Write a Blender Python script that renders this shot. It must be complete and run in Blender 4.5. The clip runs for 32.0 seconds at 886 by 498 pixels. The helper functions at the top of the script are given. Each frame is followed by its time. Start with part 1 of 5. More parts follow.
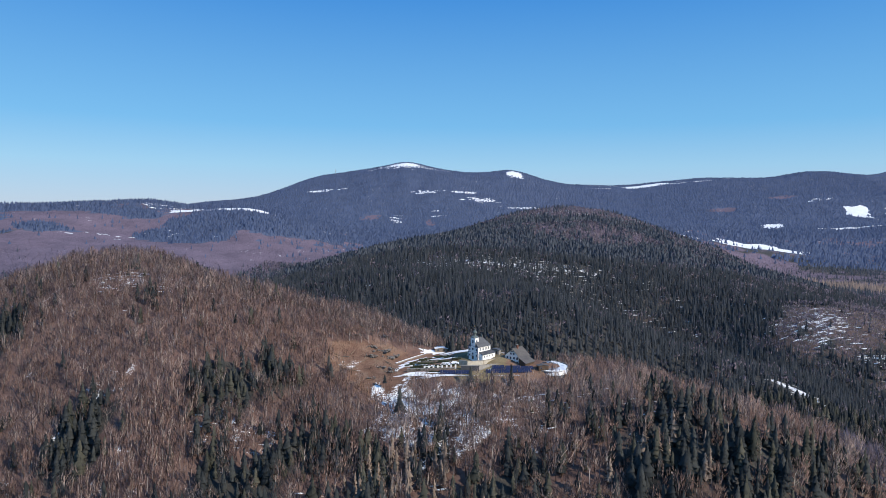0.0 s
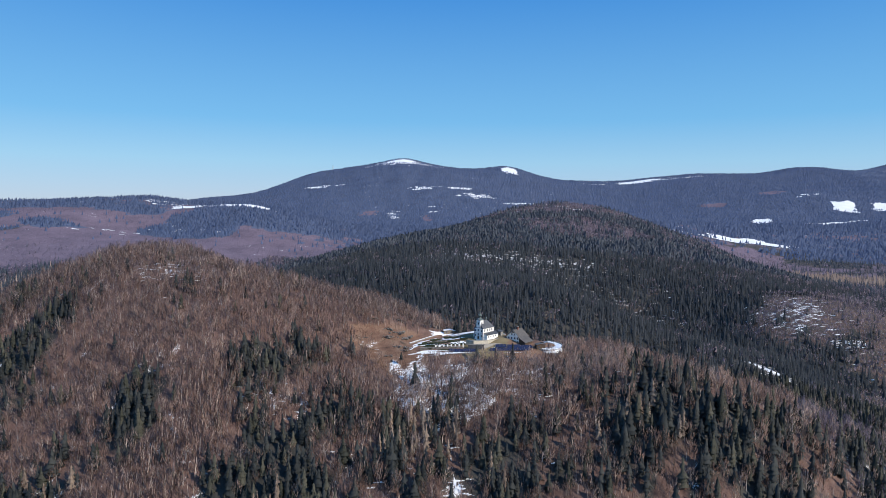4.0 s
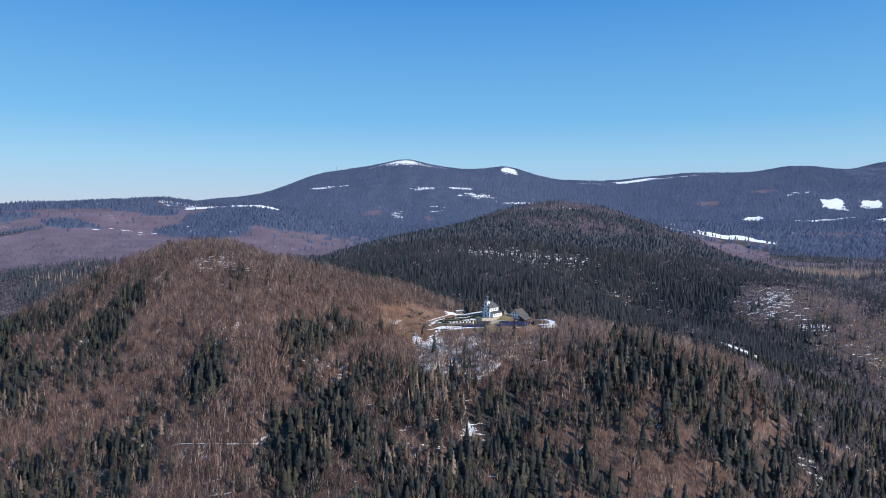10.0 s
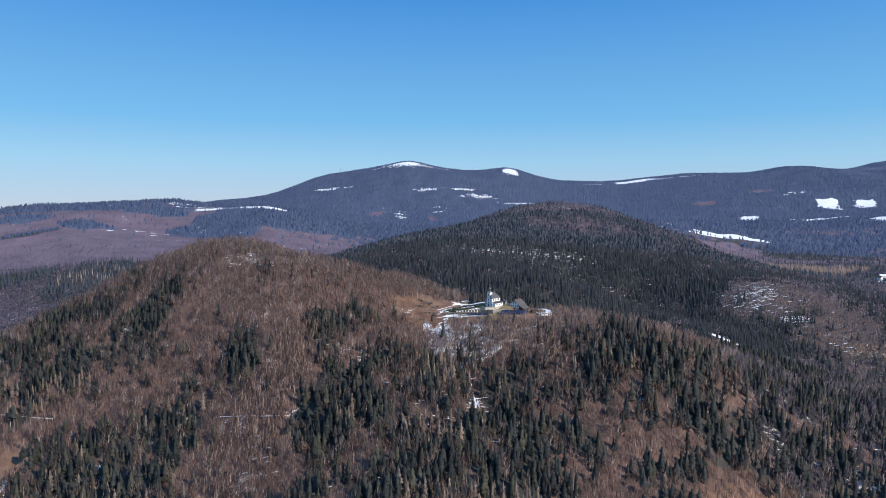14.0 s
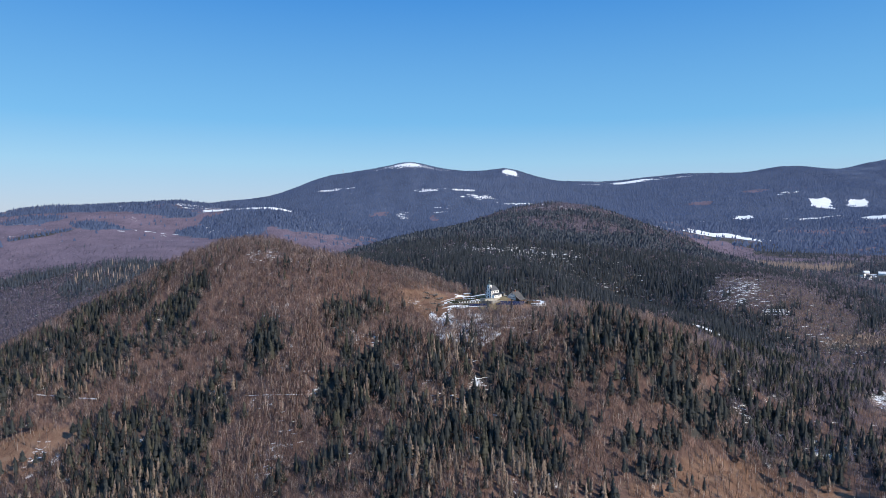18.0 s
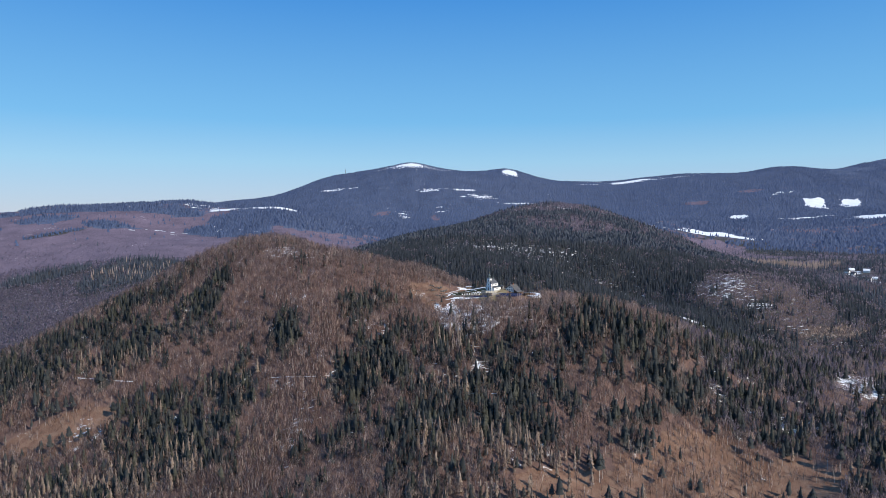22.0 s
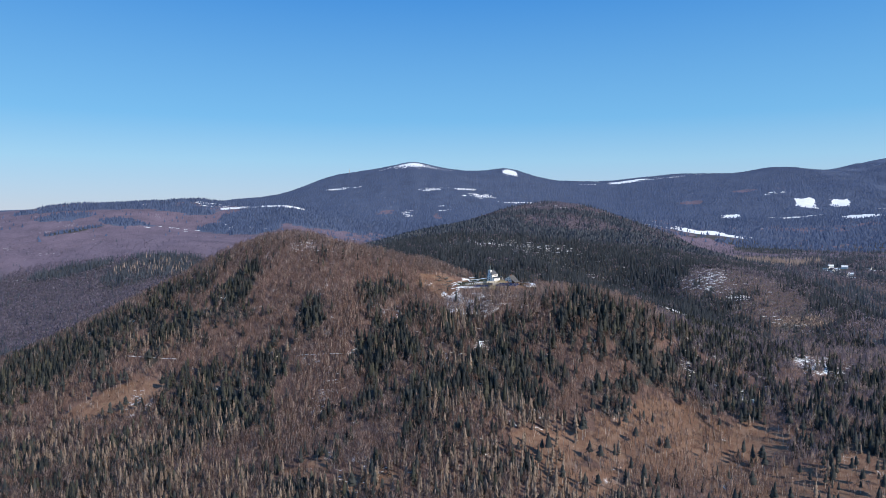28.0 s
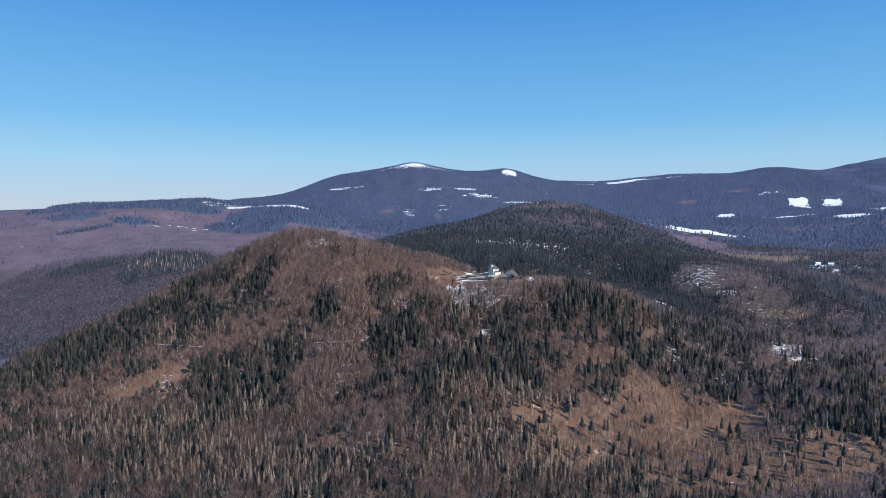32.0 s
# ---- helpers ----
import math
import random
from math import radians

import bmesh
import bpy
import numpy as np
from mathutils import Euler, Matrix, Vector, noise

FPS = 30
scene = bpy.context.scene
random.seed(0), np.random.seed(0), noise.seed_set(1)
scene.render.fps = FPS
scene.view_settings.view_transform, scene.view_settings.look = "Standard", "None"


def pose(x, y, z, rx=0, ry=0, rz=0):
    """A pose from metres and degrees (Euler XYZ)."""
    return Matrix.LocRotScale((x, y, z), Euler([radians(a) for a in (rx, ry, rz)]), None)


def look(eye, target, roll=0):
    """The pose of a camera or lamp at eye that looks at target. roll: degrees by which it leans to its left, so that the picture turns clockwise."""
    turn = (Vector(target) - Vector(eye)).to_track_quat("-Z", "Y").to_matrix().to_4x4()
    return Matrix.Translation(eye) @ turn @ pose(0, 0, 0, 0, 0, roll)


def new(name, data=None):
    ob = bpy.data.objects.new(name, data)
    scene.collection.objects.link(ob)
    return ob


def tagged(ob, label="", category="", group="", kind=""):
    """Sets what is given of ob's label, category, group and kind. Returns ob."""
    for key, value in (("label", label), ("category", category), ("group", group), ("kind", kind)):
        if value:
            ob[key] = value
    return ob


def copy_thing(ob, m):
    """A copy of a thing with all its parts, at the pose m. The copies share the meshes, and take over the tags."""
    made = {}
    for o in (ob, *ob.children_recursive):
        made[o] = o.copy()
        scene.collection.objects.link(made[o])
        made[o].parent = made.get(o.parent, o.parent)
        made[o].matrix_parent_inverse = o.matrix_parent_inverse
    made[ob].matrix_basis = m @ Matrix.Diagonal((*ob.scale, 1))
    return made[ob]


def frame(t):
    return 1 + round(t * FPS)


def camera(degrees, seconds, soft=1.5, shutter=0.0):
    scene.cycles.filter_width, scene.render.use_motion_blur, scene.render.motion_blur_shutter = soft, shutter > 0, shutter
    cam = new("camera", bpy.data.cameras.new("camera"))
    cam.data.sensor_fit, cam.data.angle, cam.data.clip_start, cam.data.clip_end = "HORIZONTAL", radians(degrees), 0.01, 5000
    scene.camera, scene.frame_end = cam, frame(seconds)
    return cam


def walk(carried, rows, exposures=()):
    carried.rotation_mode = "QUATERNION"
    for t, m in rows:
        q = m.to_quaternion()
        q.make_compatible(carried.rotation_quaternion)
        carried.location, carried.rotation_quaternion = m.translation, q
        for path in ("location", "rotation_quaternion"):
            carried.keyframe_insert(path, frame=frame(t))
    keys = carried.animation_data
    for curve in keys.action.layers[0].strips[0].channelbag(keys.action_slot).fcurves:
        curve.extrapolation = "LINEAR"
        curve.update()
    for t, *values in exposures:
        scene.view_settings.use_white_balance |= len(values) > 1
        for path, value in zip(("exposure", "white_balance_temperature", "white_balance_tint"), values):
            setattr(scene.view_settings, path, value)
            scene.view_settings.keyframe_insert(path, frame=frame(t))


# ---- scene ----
def flight(rows):
    """Rows of seconds, x, y, z and the heading, tilt and lean in degrees, as poses."""
    out = []
    for t, x, y, z, heading, tilt, lean in rows:
        a, b = radians(heading), radians(tilt)
        way = Vector((-math.sin(a) * math.cos(b), math.cos(a) * math.cos(b), math.sin(b)))
        eye = Vector((x, y, z))
        out.append((t, look(eye, eye + way * 100.0, lean)))
    return out


cam = camera(68, 32.0, soft=0.78)
walk(cam, flight([
    (0, -22.00, -450.00, 105.00, 0.020, -2.752, 0.462),
    (1, -24.53, -462.45, 105.14, -0.177, -2.826, 0.484),
    (2, -27.47, -475.87, 105.26, -0.312, -2.946, 0.468),
    (3, -30.54, -491.11, 105.32, -0.416, -3.052, 0.435),
    (5.5, -36.67, -533.08, 105.64, -0.541, -3.237, 0.314),
    (7, -40.43, -558.98, 105.78, -0.567, -3.259, 0.287),
    (9, -44.58, -593.17, 105.37, -0.530, -3.205, 0.141),
    (11, -48.00, -627.74, 104.83, -0.492, -3.159, 0.036),
    (13, -50.93, -662.81, 104.80, -0.419, -3.144, -0.051),
    (14, -52.53, -680.34, 104.74, -0.361, -3.130, -0.112),
    (16.5, -55.38, -723.32, 104.78, -0.325, -3.089, -0.218),
    (18, -57.09, -749.59, 104.53, -0.338, -3.100, -0.262),
    (20, -59.58, -784.33, 104.55, -0.323, -3.126, -0.274),
    (22, -61.98, -817.89, 104.42, -0.307, -3.142, -0.255),
    (24, -64.43, -852.20, 104.97, -0.291, -3.176, -0.209),
    (25, -65.60, -870.20, 105.39, -0.305, -3.222, -0.196),
    (27.5, -69.86, -914.65, 105.07, -0.289, -3.256, -0.111),
    (29, -72.81, -942.15, 104.93, -0.297, -3.290, -0.083),
    (32, -79.94, -995.56, 104.14, -0.372, -3.303, -0.086),
]))

# ---- world and sun ----
SUN = Vector((0.74, -0.52, 0.60)).normalized()
world = bpy.data.worlds.new("world")
scene.world = world
world.use_nodes = True
wn, wl = world.node_tree.nodes, world.node_tree.links
sky = wn.new("ShaderNodeTexSky")
sky.sky_type = "NISHITA"
sky.sun_disc = False
sky.sun_elevation = math.asin(SUN.z)
sky.sun_rotation = math.atan2(SUN.x, SUN.y)
sky.altitude = 1000.0
sky.air_density = 1.0
sky.dust_density = 0.0
sky.ozone_density = 5.0
# the clear sky pales towards a milky horizon
way = wn.new("ShaderNodeTexCoord")
axes = wn.new("ShaderNodeSeparateXYZ")
wl.new(way.outputs["Generated"], axes.inputs["Vector"])
pale = wn.new("ShaderNodeValToRGB")
stops = pale.color_ramp.elements
while len(stops) < 6:
    stops.new(0.5)
for stop, (z, colour) in zip(stops, ((0.0, (0.500, 0.560, 0.715)), (0.035, (0.435, 0.590, 0.790)), (0.075, (0.345, 0.610, 0.850)), (0.135, (0.185, 0.500, 0.855)), (0.31, (0.058, 0.290, 0.750)), (1.0, (0.140, 0.380, 0.890)))):
    stop.position, stop.color = z, (*colour, 1.0)
wl.new(axes.outputs["Z"], pale.inputs["Fac"])
dimmed = wn.new("ShaderNodeMix")
dimmed.data_type, dimmed.blend_type = "RGBA", "MULTIPLY"
dimmed.inputs[0].default_value = 1.0
dimmed.inputs[7].default_value = (0.11, 0.125, 0.12, 1.0)
wl.new(sky.outputs["Color"], dimmed.inputs[6])
even = wn.new("ShaderNodeMix")
even.data_type = "RGBA"
even.inputs[0].default_value = 0.88
wl.new(dimmed.outputs[2], even.inputs[6])
wl.new(pale.outputs["Color"], even.inputs[7])
wl.new(even.outputs[2], wn["Background"].inputs["Color"])
wn["Background"].inputs["Strength"].default_value = 1.0

sun_data = bpy.data.lights.new("sun", "SUN")
sun_data.energy = 5.0
sun_data.angle = radians(0.53)
sun_data.color = (1.0, 0.91, 0.79)
sun = new("sun", sun_data)
sun.matrix_world = look((0, 0, 900), Vector((0, 0, 900)) - SUN * 100)


# ---- materials ----
def material(name, rough=0.9, metal=0.0):
    m = bpy.data.materials.new(name)
    m.use_nodes = True
    b = m.node_tree.nodes["Principled BSDF"]
    b.inputs["Roughness"].default_value = rough
    b.inputs["Metallic"].default_value = metal
    b.inputs["Specular IOR Level"].default_value = 0.25
    return m, m.node_tree.nodes, m.node_tree.links, b


def noise_node(n, l, scale, detail=4.0, rough=0.6, where=None):
    t = n.new("ShaderNodeTexNoise")
    t.inputs["Scale"].default_value = scale
    t.inputs["Detail"].default_value = detail
    t.inputs["Roughness"].default_value = rough
    if where is not None:
        l.new(where, t.inputs["Vector"])
    return t


def ramp(n, l, source, stops):
    r = n.new("ShaderNodeValToRGB")
    e = r.color_ramp.elements
    while len(e) < len(stops):
        e.new(0.5)
    for k, (p, c) in enumerate(stops):
        e[k].position = p
        e[k].color = (*c, 1.0)
    l.new(source, r.inputs["Fac"])
    return r


def mixed(n, l, fac, a, b, how="MIX"):
    x = n.new("ShaderNodeMix")
    x.data_type = "RGBA"
    x.blend_type = how
    if isinstance(fac, float):
        x.inputs["Factor"].default_value = fac
    else:
        l.new(fac, x.inputs["Factor"])
    for key, v in (("A", a), ("B", b)):
        sock = [s for s in x.inputs if s.name == key and s.type == "RGBA"][0]
        if isinstance(v, tuple):
            sock.default_value = (*v, 1.0)
        else:
            l.new(v, sock)
    return [s for s in x.outputs if s.type == "RGBA"][0]


def bump(n, l, b, height, strength, distance):
    u = n.new("ShaderNodeBump")
    u.inputs["Strength"].default_value = strength
    u.inputs["Distance"].default_value = distance
    l.new(height, u.inputs["Height"])
    l.new(u.outputs["Normal"], b.inputs["Normal"])


def maths(n, l, op, a, b):
    m = n.new("ShaderNodeMath")
    m.operation = op
    for k, v in enumerate((a, b)):
        if isinstance(v, (int, float)):
            m.inputs[k].default_value = v
        else:
            l.new(v, m.inputs[k])
    return m.outputs[0]


def mottled(name, dark, light, scale, rough=0.9, fine=6.0, relief=0.0, metal=0.0, spread=(0.3, 0.7), by_object=False, by_tree=False, thin=0.0):
    """A surface that varies at two scales, in metres; by_tree: from tree to tree; thin: the share of light that passes between needles and twigs."""
    m, n, l, b = material(name, rough, metal)
    pos = n.new("ShaderNodeNewGeometry")
    big = noise_node(n, l, 1.0 / scale, 3.0, 0.6, pos.outputs["Position"])
    small = noise_node(n, l, fine / scale, 4.0, 0.65, pos.outputs["Position"])
    v = maths(n, l, "ADD", maths(n, l, "MULTIPLY", big.outputs["Fac"], 0.6), maths(n, l, "MULTIPLY", small.outputs["Fac"], 0.4))
    if by_object:
        oi = n.new("ShaderNodeObjectInfo")
        v = maths(n, l, "ADD", v, maths(n, l, "MULTIPLY", maths(n, l, "SUBTRACT", oi.outputs["Random"], 0.5), 0.25))
    if by_tree:
        each = n.new("ShaderNodeAttribute")
        each.attribute_name = "tone"
        v = maths(n, l, "ADD", v, maths(n, l, "MULTIPLY", maths(n, l, "SUBTRACT", each.outputs["Fac"], 0.5), 0.42))
        v = maths(n, l, "ADD", v, maths(n, l, "MULTIPLY", maths(n, l, "SUBTRACT", pos.outputs["Random Per Island"], 0.5), 0.25))
    r = ramp(n, l, v, ((spread[0], dark), (spread[1], light)))
    l.new(r.outputs["Color"], b.inputs["Base Color"])
    if relief:
        bump(n, l, b, small.outputs["Fac"], 0.6, relief)
    if thin:
        passed = n.new("ShaderNodeBsdfTranslucent")
        l.new(r.outputs["Color"], passed.inputs["Color"])
        both = n.new("ShaderNodeMixShader")
        both.inputs[0].default_value = thin
        l.new(b.outputs[0], both.inputs[1])
        l.new(passed.outputs[0], both.inputs[2])
        l.new(both.outputs[0], n["Material Output"].inputs["Surface"])
    return m


def ground_material():
    m, n, l, b = material("ground", 0.95)
    pos = n.new("ShaderNodeNewGeometry")
    p = pos.outputs["Position"]
    big = noise_node(n, l, 0.012, 4.0, 0.6, p)
    mid = noise_node(n, l, 0.11, 5.0, 0.65, p)
    fine = noise_node(n, l, 0.9, 4.0, 0.7, p)
    litter = ramp(n, l, mid.outputs["Fac"], ((0.25, (0.088, 0.056, 0.047)), (0.5, (0.162, 0.100, 0.082)), (0.75, (0.228, 0.150, 0.121))))
    rough_mix = maths(n, l, "ADD", maths(n, l, "MULTIPLY", mid.outputs["Fac"], 0.6), maths(n, l, "MULTIPLY", fine.outputs["Fac"], 0.4))
    grass = ramp(n, l, rough_mix, ((0.30, (0.085, 0.050, 0.038)), (0.45, (0.170, 0.096, 0.066)), (0.54, (0.225, 0.137, 0.093)), (0.60, (0.240, 0.162, 0.120)), (0.70, (0.120, 0.084, 0.066))))
    needles = ramp(n, l, mid.outputs["Fac"], ((0.3, (0.036, 0.037, 0.036)), (0.7, (0.076, 0.070, 0.062))))

    def cover(name, low, high):
        a = n.new("ShaderNodeAttribute")
        a.attribute_name = name
        v = maths(n, l, "ADD", a.outputs["Fac"], maths(n, l, "MULTIPLY", maths(n, l, "SUBTRACT", mid.outputs["Fac"], 0.5), 0.9))
        v = maths(n, l, "ADD", v, maths(n, l, "MULTIPLY", maths(n, l, "SUBTRACT", fine.outputs["Fac"], 0.5), 0.7))
        return ramp(n, l, v, ((low, (0, 0, 0)), (high, (1, 1, 1)))).outputs["Color"]

    # Open heath and far litter, with purple distance haze tinted into the colour.
    hazy_heath = ramp(n, l, mid.outputs["Fac"], ((0.28, (0.122, 0.093, 0.120)), (0.72, (0.184, 0.141, 0.180))))
    ground_mix = mixed(n, l, cover("hazy_heath", 0.35, 0.65), litter.outputs["Color"], hazy_heath.outputs["Color"])
    c = mixed(n, l, cover("needles", 0.35, 0.65), ground_mix, needles.outputs["Color"])
    # Far woodland floor: blue distance haze put into the ground colour.
    hazed_floor = ramp(n, l, mid.outputs["Fac"], ((0.3, (0.072, 0.094, 0.152)), (0.7, (0.096, 0.122, 0.192))))
    c = mixed(n, l, cover("hazed_floor", 0.35, 0.65), c, hazed_floor.outputs["Color"])
    c = mixed(n, l, cover("grass", 0.35, 0.65), c, grass.outputs["Color"])
    lawn = ramp(n, l, rough_mix, ((0.32, (0.098, 0.078, 0.046)), (0.62, (0.245, 0.196, 0.112))))
    c = mixed(n, l, cover("lawn", 0.35, 0.65), c, lawn.outputs["Color"])
    tone = ramp(n, l, big.outputs["Fac"], ((0.3, (0.72, 0.72, 0.72)), (0.7, (1.15, 1.12, 1.08))))
    c = mixed(n, l, 1.0, c, tone.outputs["Color"], "MULTIPLY")
    c = mixed(n, l, cover("snow", 0.48, 0.56), c, (0.84, 0.835, 0.82))
    l.new(c, b.inputs["Base Color"])
    bump(n, l, b, fine.outputs["Fac"], 0.7, 0.6)
    return m


M_GROUND = ground_material()
M_SPRUCE = mottled("spruce_needles", (0.046, 0.053, 0.055), (0.102, 0.109, 0.104), 45.0, 0.85, 45.0, by_tree=True, thin=0.55)
# Spruces behind the church: needle colour shifted to blue for haze, most on the crest.
M_SPRUCE_HAZE = mottled("far_spruce_hazed", (0.044, 0.053, 0.062), (0.092, 0.102, 0.112), 60.0, 0.9, 10.0, by_tree=True, thin=0.45)
M_SPRUCE_CREST_HAZE = mottled("crest_spruce_hazed", (0.050, 0.061, 0.078), (0.092, 0.104, 0.122), 60.0, 0.9, 10.0, by_tree=True, thin=0.25)
# Farthest spruces: the blue of aerial haze is mixed into their base colour.
M_WOODS_HAZE = mottled("distant_spruce_hazed", (0.085, 0.118, 0.206), (0.105, 0.141, 0.238), 160.0, 0.95, 12.0, by_tree=True, thin=0.3)
M_BARK = mottled("spruce_bark", (0.040, 0.028, 0.021), (0.090, 0.066, 0.050), 3.0, 0.95, 6.0)
M_TWIGS = mottled("bare_twigs", (0.205, 0.136, 0.116), (0.390, 0.268, 0.228), 60.0, 0.9, 10.0, by_tree=True, thin=0.5)
# Far and valley twigs: the near twigs again, with purple haze coloured in.
M_TWIGS_HAZE = mottled("far_twigs_hazed", (0.165, 0.125, 0.160), (0.240, 0.186, 0.228), 90.0, 0.95, 10.0, by_tree=True, thin=0.4)
M_TWIGS_VALE_HAZE = mottled("valley_twigs_hazed", (0.166, 0.139, 0.170), (0.298, 0.250, 0.294), 70.0, 0.9, 10.0, by_tree=True, thin=0.5)
M_TWIGS_GREY = mottled("grey_twigs", (0.255, 0.190, 0.168), (0.470, 0.364, 0.320), 60.0, 0.9, 10.0, by_tree=True, thin=0.5)
M_SPRUCE_OLIVE = mottled("olive_spruce_needles", (0.054, 0.057, 0.045), (0.122, 0.118, 0.090), 45.0, 0.85, 45.0, by_tree=True, thin=0.4)
M_PALE = mottled("pale_stems", (0.225, 0.184, 0.158), (0.440, 0.372, 0.322), 8.0, 0.9, 8.0, by_tree=True)
M_BRUSH = mottled("brush_twigs", (0.075, 0.050, 0.040), (0.215, 0.145, 0.112), 12.0, 0.9, 10.0, by_tree=True, thin=0.3)
M_BEECH = mottled("pale_bark", (0.130, 0.110, 0.098), (0.360, 0.315, 0.280), 8.0, 0.9, 8.0, by_tree=True)
M_HEDGE = mottled("yew_hedge", (0.012, 0.018, 0.010), (0.045, 0.055, 0.028), 2.0, 0.9, 8.0, 0.1)
M_LARCH_VALE = mottled("valley_larch_twigs", (0.310, 0.240, 0.202), (0.450, 0.352, 0.294), 60.0, 0.9, 10.0, by_tree=True, thin=0.4)
# Valley spruces carry the same bluish haze in their needle colour.
M_SPRUCE_VALE_HAZE = mottled("valley_spruce_hazed", (0.046, 0.057, 0.074), (0.088, 0.102, 0.124), 60.0, 0.9, 10.0, by_tree=True, thin=0.25)
M_LARCH = mottled("larch_twigs", (0.200, 0.153, 0.124), (0.370, 0.290, 0.228), 40.0, 0.9, 10.0, by_tree=True, thin=0.4)
M_SNOW = mottled("old_snow", (0.72, 0.72, 0.72), (0.88, 0.88, 0.87), 6.0, 0.6, 8.0, 0.05)
M_PLASTER = mottled("white_plaster", (0.78, 0.75, 0.70), (0.88, 0.855, 0.80), 4.0, 0.9, 9.0)
M_SLATE = mottled("grey_slate", (0.050, 0.052, 0.058), (0.105, 0.106, 0.112), 2.5, 0.6, 10.0, 0.02, by_object=True)
M_TILE = mottled("weathered_roofing", (0.070, 0.064, 0.060), (0.130, 0.118, 0.108), 3.0, 0.75, 10.0, 0.02)
M_STONE = mottled("grey_stone", (0.16, 0.15, 0.14), (0.36, 0.34, 0.31), 1.6, 0.95, 6.0, 0.05, by_object=True)
M_BUFF = mottled("buff_stone", (0.34, 0.29, 0.22), (0.58, 0.52, 0.42), 1.6, 0.95, 6.0, 0.05, by_object=True)
M_CONCRETE = mottled("weathered_concrete", (0.10, 0.11, 0.13), (0.22, 0.23, 0.25), 3.0, 0.9, 6.0, 0.02)
M_ROCK = mottled("rock", (0.052, 0.046, 0.041), (0.250, 0.222, 0.198), 1.6, 0.95, 8.0, 0.15)
M_GLASS, _n, _l, _b = material("dark_glass", 0.08)
_b.inputs["Base Color"].default_value = (0.015, 0.018, 0.024, 1)
M_PANEL, _n, _l, _b = material("solar_cells", 0.18)
_b.inputs["Base Color"].default_value = (0.020, 0.026, 0.062, 1)
M_METAL = mottled("galvanised_steel", (0.32, 0.33, 0.34), (0.50, 0.51, 0.52), 1.0, 0.45, 6.0, 0.0, 0.9)
M_COPPER = mottled("dark_copper", (0.085, 0.105, 0.100), (0.170, 0.200, 0.185), 1.5, 0.55, 6.0, 0.0, 0.3)
M_GOLD, _n, _l, _b = material("gilt", 0.3, 1.0)
_b.inputs["Base Color"].default_value = (0.75, 0.55, 0.22, 1)
M_WOOD = mottled("dark_timber", (0.050, 0.034, 0.024), (0.125, 0.085, 0.058), 1.5, 0.85, 10.0)
M_PLANK = mottled("weathered_timber", (0.16, 0.12, 0.085), (0.30, 0.24, 0.18), 1.5, 0.9, 10.0, by_object=True)
M_BRICK = mottled("red_brick", (0.16, 0.06, 0.04), (0.30, 0.13, 0.09), 1.0, 0.9, 10.0)
M_TRIM = mottled("blue_grey_trim", (0.10, 0.12, 0.17), (0.18, 0.20, 0.26), 2.0, 0.8, 6.0)


# ---- lie of the land ----
def lattice(ix, iy, seed):
    h = (ix.astype(np.int64) * 374761393 + iy.astype(np.int64) * 668265263 + seed * 1442695041) & 0xFFFFFFFF
    h = ((h ^ (h >> 13)) * 1274126177) & 0xFFFFFFFF
    return ((h ^ (h >> 16)) & 0xFFFFFF) / float(0xFFFFFF)


def value_noise(x, y, size, seed):
    u, v = x / size, y / size
    i, j = np.floor(u), np.floor(v)
    a, b = u - i, v - j
    a, b = a * a * (3 - 2 * a), b * b * (3 - 2 * b)
    n00, n10 = lattice(i, j, seed), lattice(i + 1, j, seed)
    n01, n11 = lattice(i, j + 1, seed), lattice(i + 1, j + 1, seed)
    return (n00 * (1 - a) + n10 * a) * (1 - b) + (n01 * (1 - a) + n11 * a) * b


def fractal(x, y, size, seed, octaves=3):
    total, amp, norm = 0.0, 1.0, 0.0
    for k in range(octaves):
        total = total + amp * value_noise(x, y, size / 2 ** k, seed + k)
        norm += amp
        amp *= 0.5
    return total / norm


def smooth(v, a, b):
    t = np.clip((v - a) / (b - a), 0.0, 1.0)
    return t * t * (3 - 2 * t)


LAND = []


def swells(rows):
    """Rounded rises and hollows of the land: x, y, reach east, reach north, height."""
    LAND.extend(rows)


# near the flight, low ground
swells([
    (-120, -1800, 900, 900, -120.5),
    (-2280, -1800, 900, 900, -141.0),
    (2040, -1800, 900, 900, -105.8),
    (2320, -600, 450, 450, 36.9),
    (520, -600, 450, 450, -47.7),
    (-920, -600, 450, 450, -60.2),
    (-1124, -500, 220, 220, 83.1),
    (-420, -500, 220, 220, -25.2),
    (636, -500, 220, 220, 8.2),
    (1340, -500, 220, 220, 1.1),
    (108, -500, 220, 220, -24.5),
    (-772, -500, 220, 220, 25.0),
    (-32, -420, 110, 110, 2.1),
    (2040, -360, 900, 900, -80.9),
    (144, -332, 110, 110, -11.2),
    (496, -332, 110, 110, -8.3),
    (-208, -332, 110, 110, -11.0),
])
# slopes below the church
swells([
    (-384, -244, 110, 110, -0.7),
    (-1280, -240, 450, 450, -75.9),
    (240, -220, 60, 60, -23.3),
    (-48, -220, 60, 60, 13.2),
    (144, -172, 60, 60, 6.0),
    (-296, -156, 110, 110, -46.4),
    (-560, -156, 110, 110, -29.3),
    (-192, -76, 60, 60, 14.8),
    (0, -76, 60, 60, 10.9),
    (-472, -68, 110, 110, -26.0),
    (408, -68, 110, 110, 24.5),
])
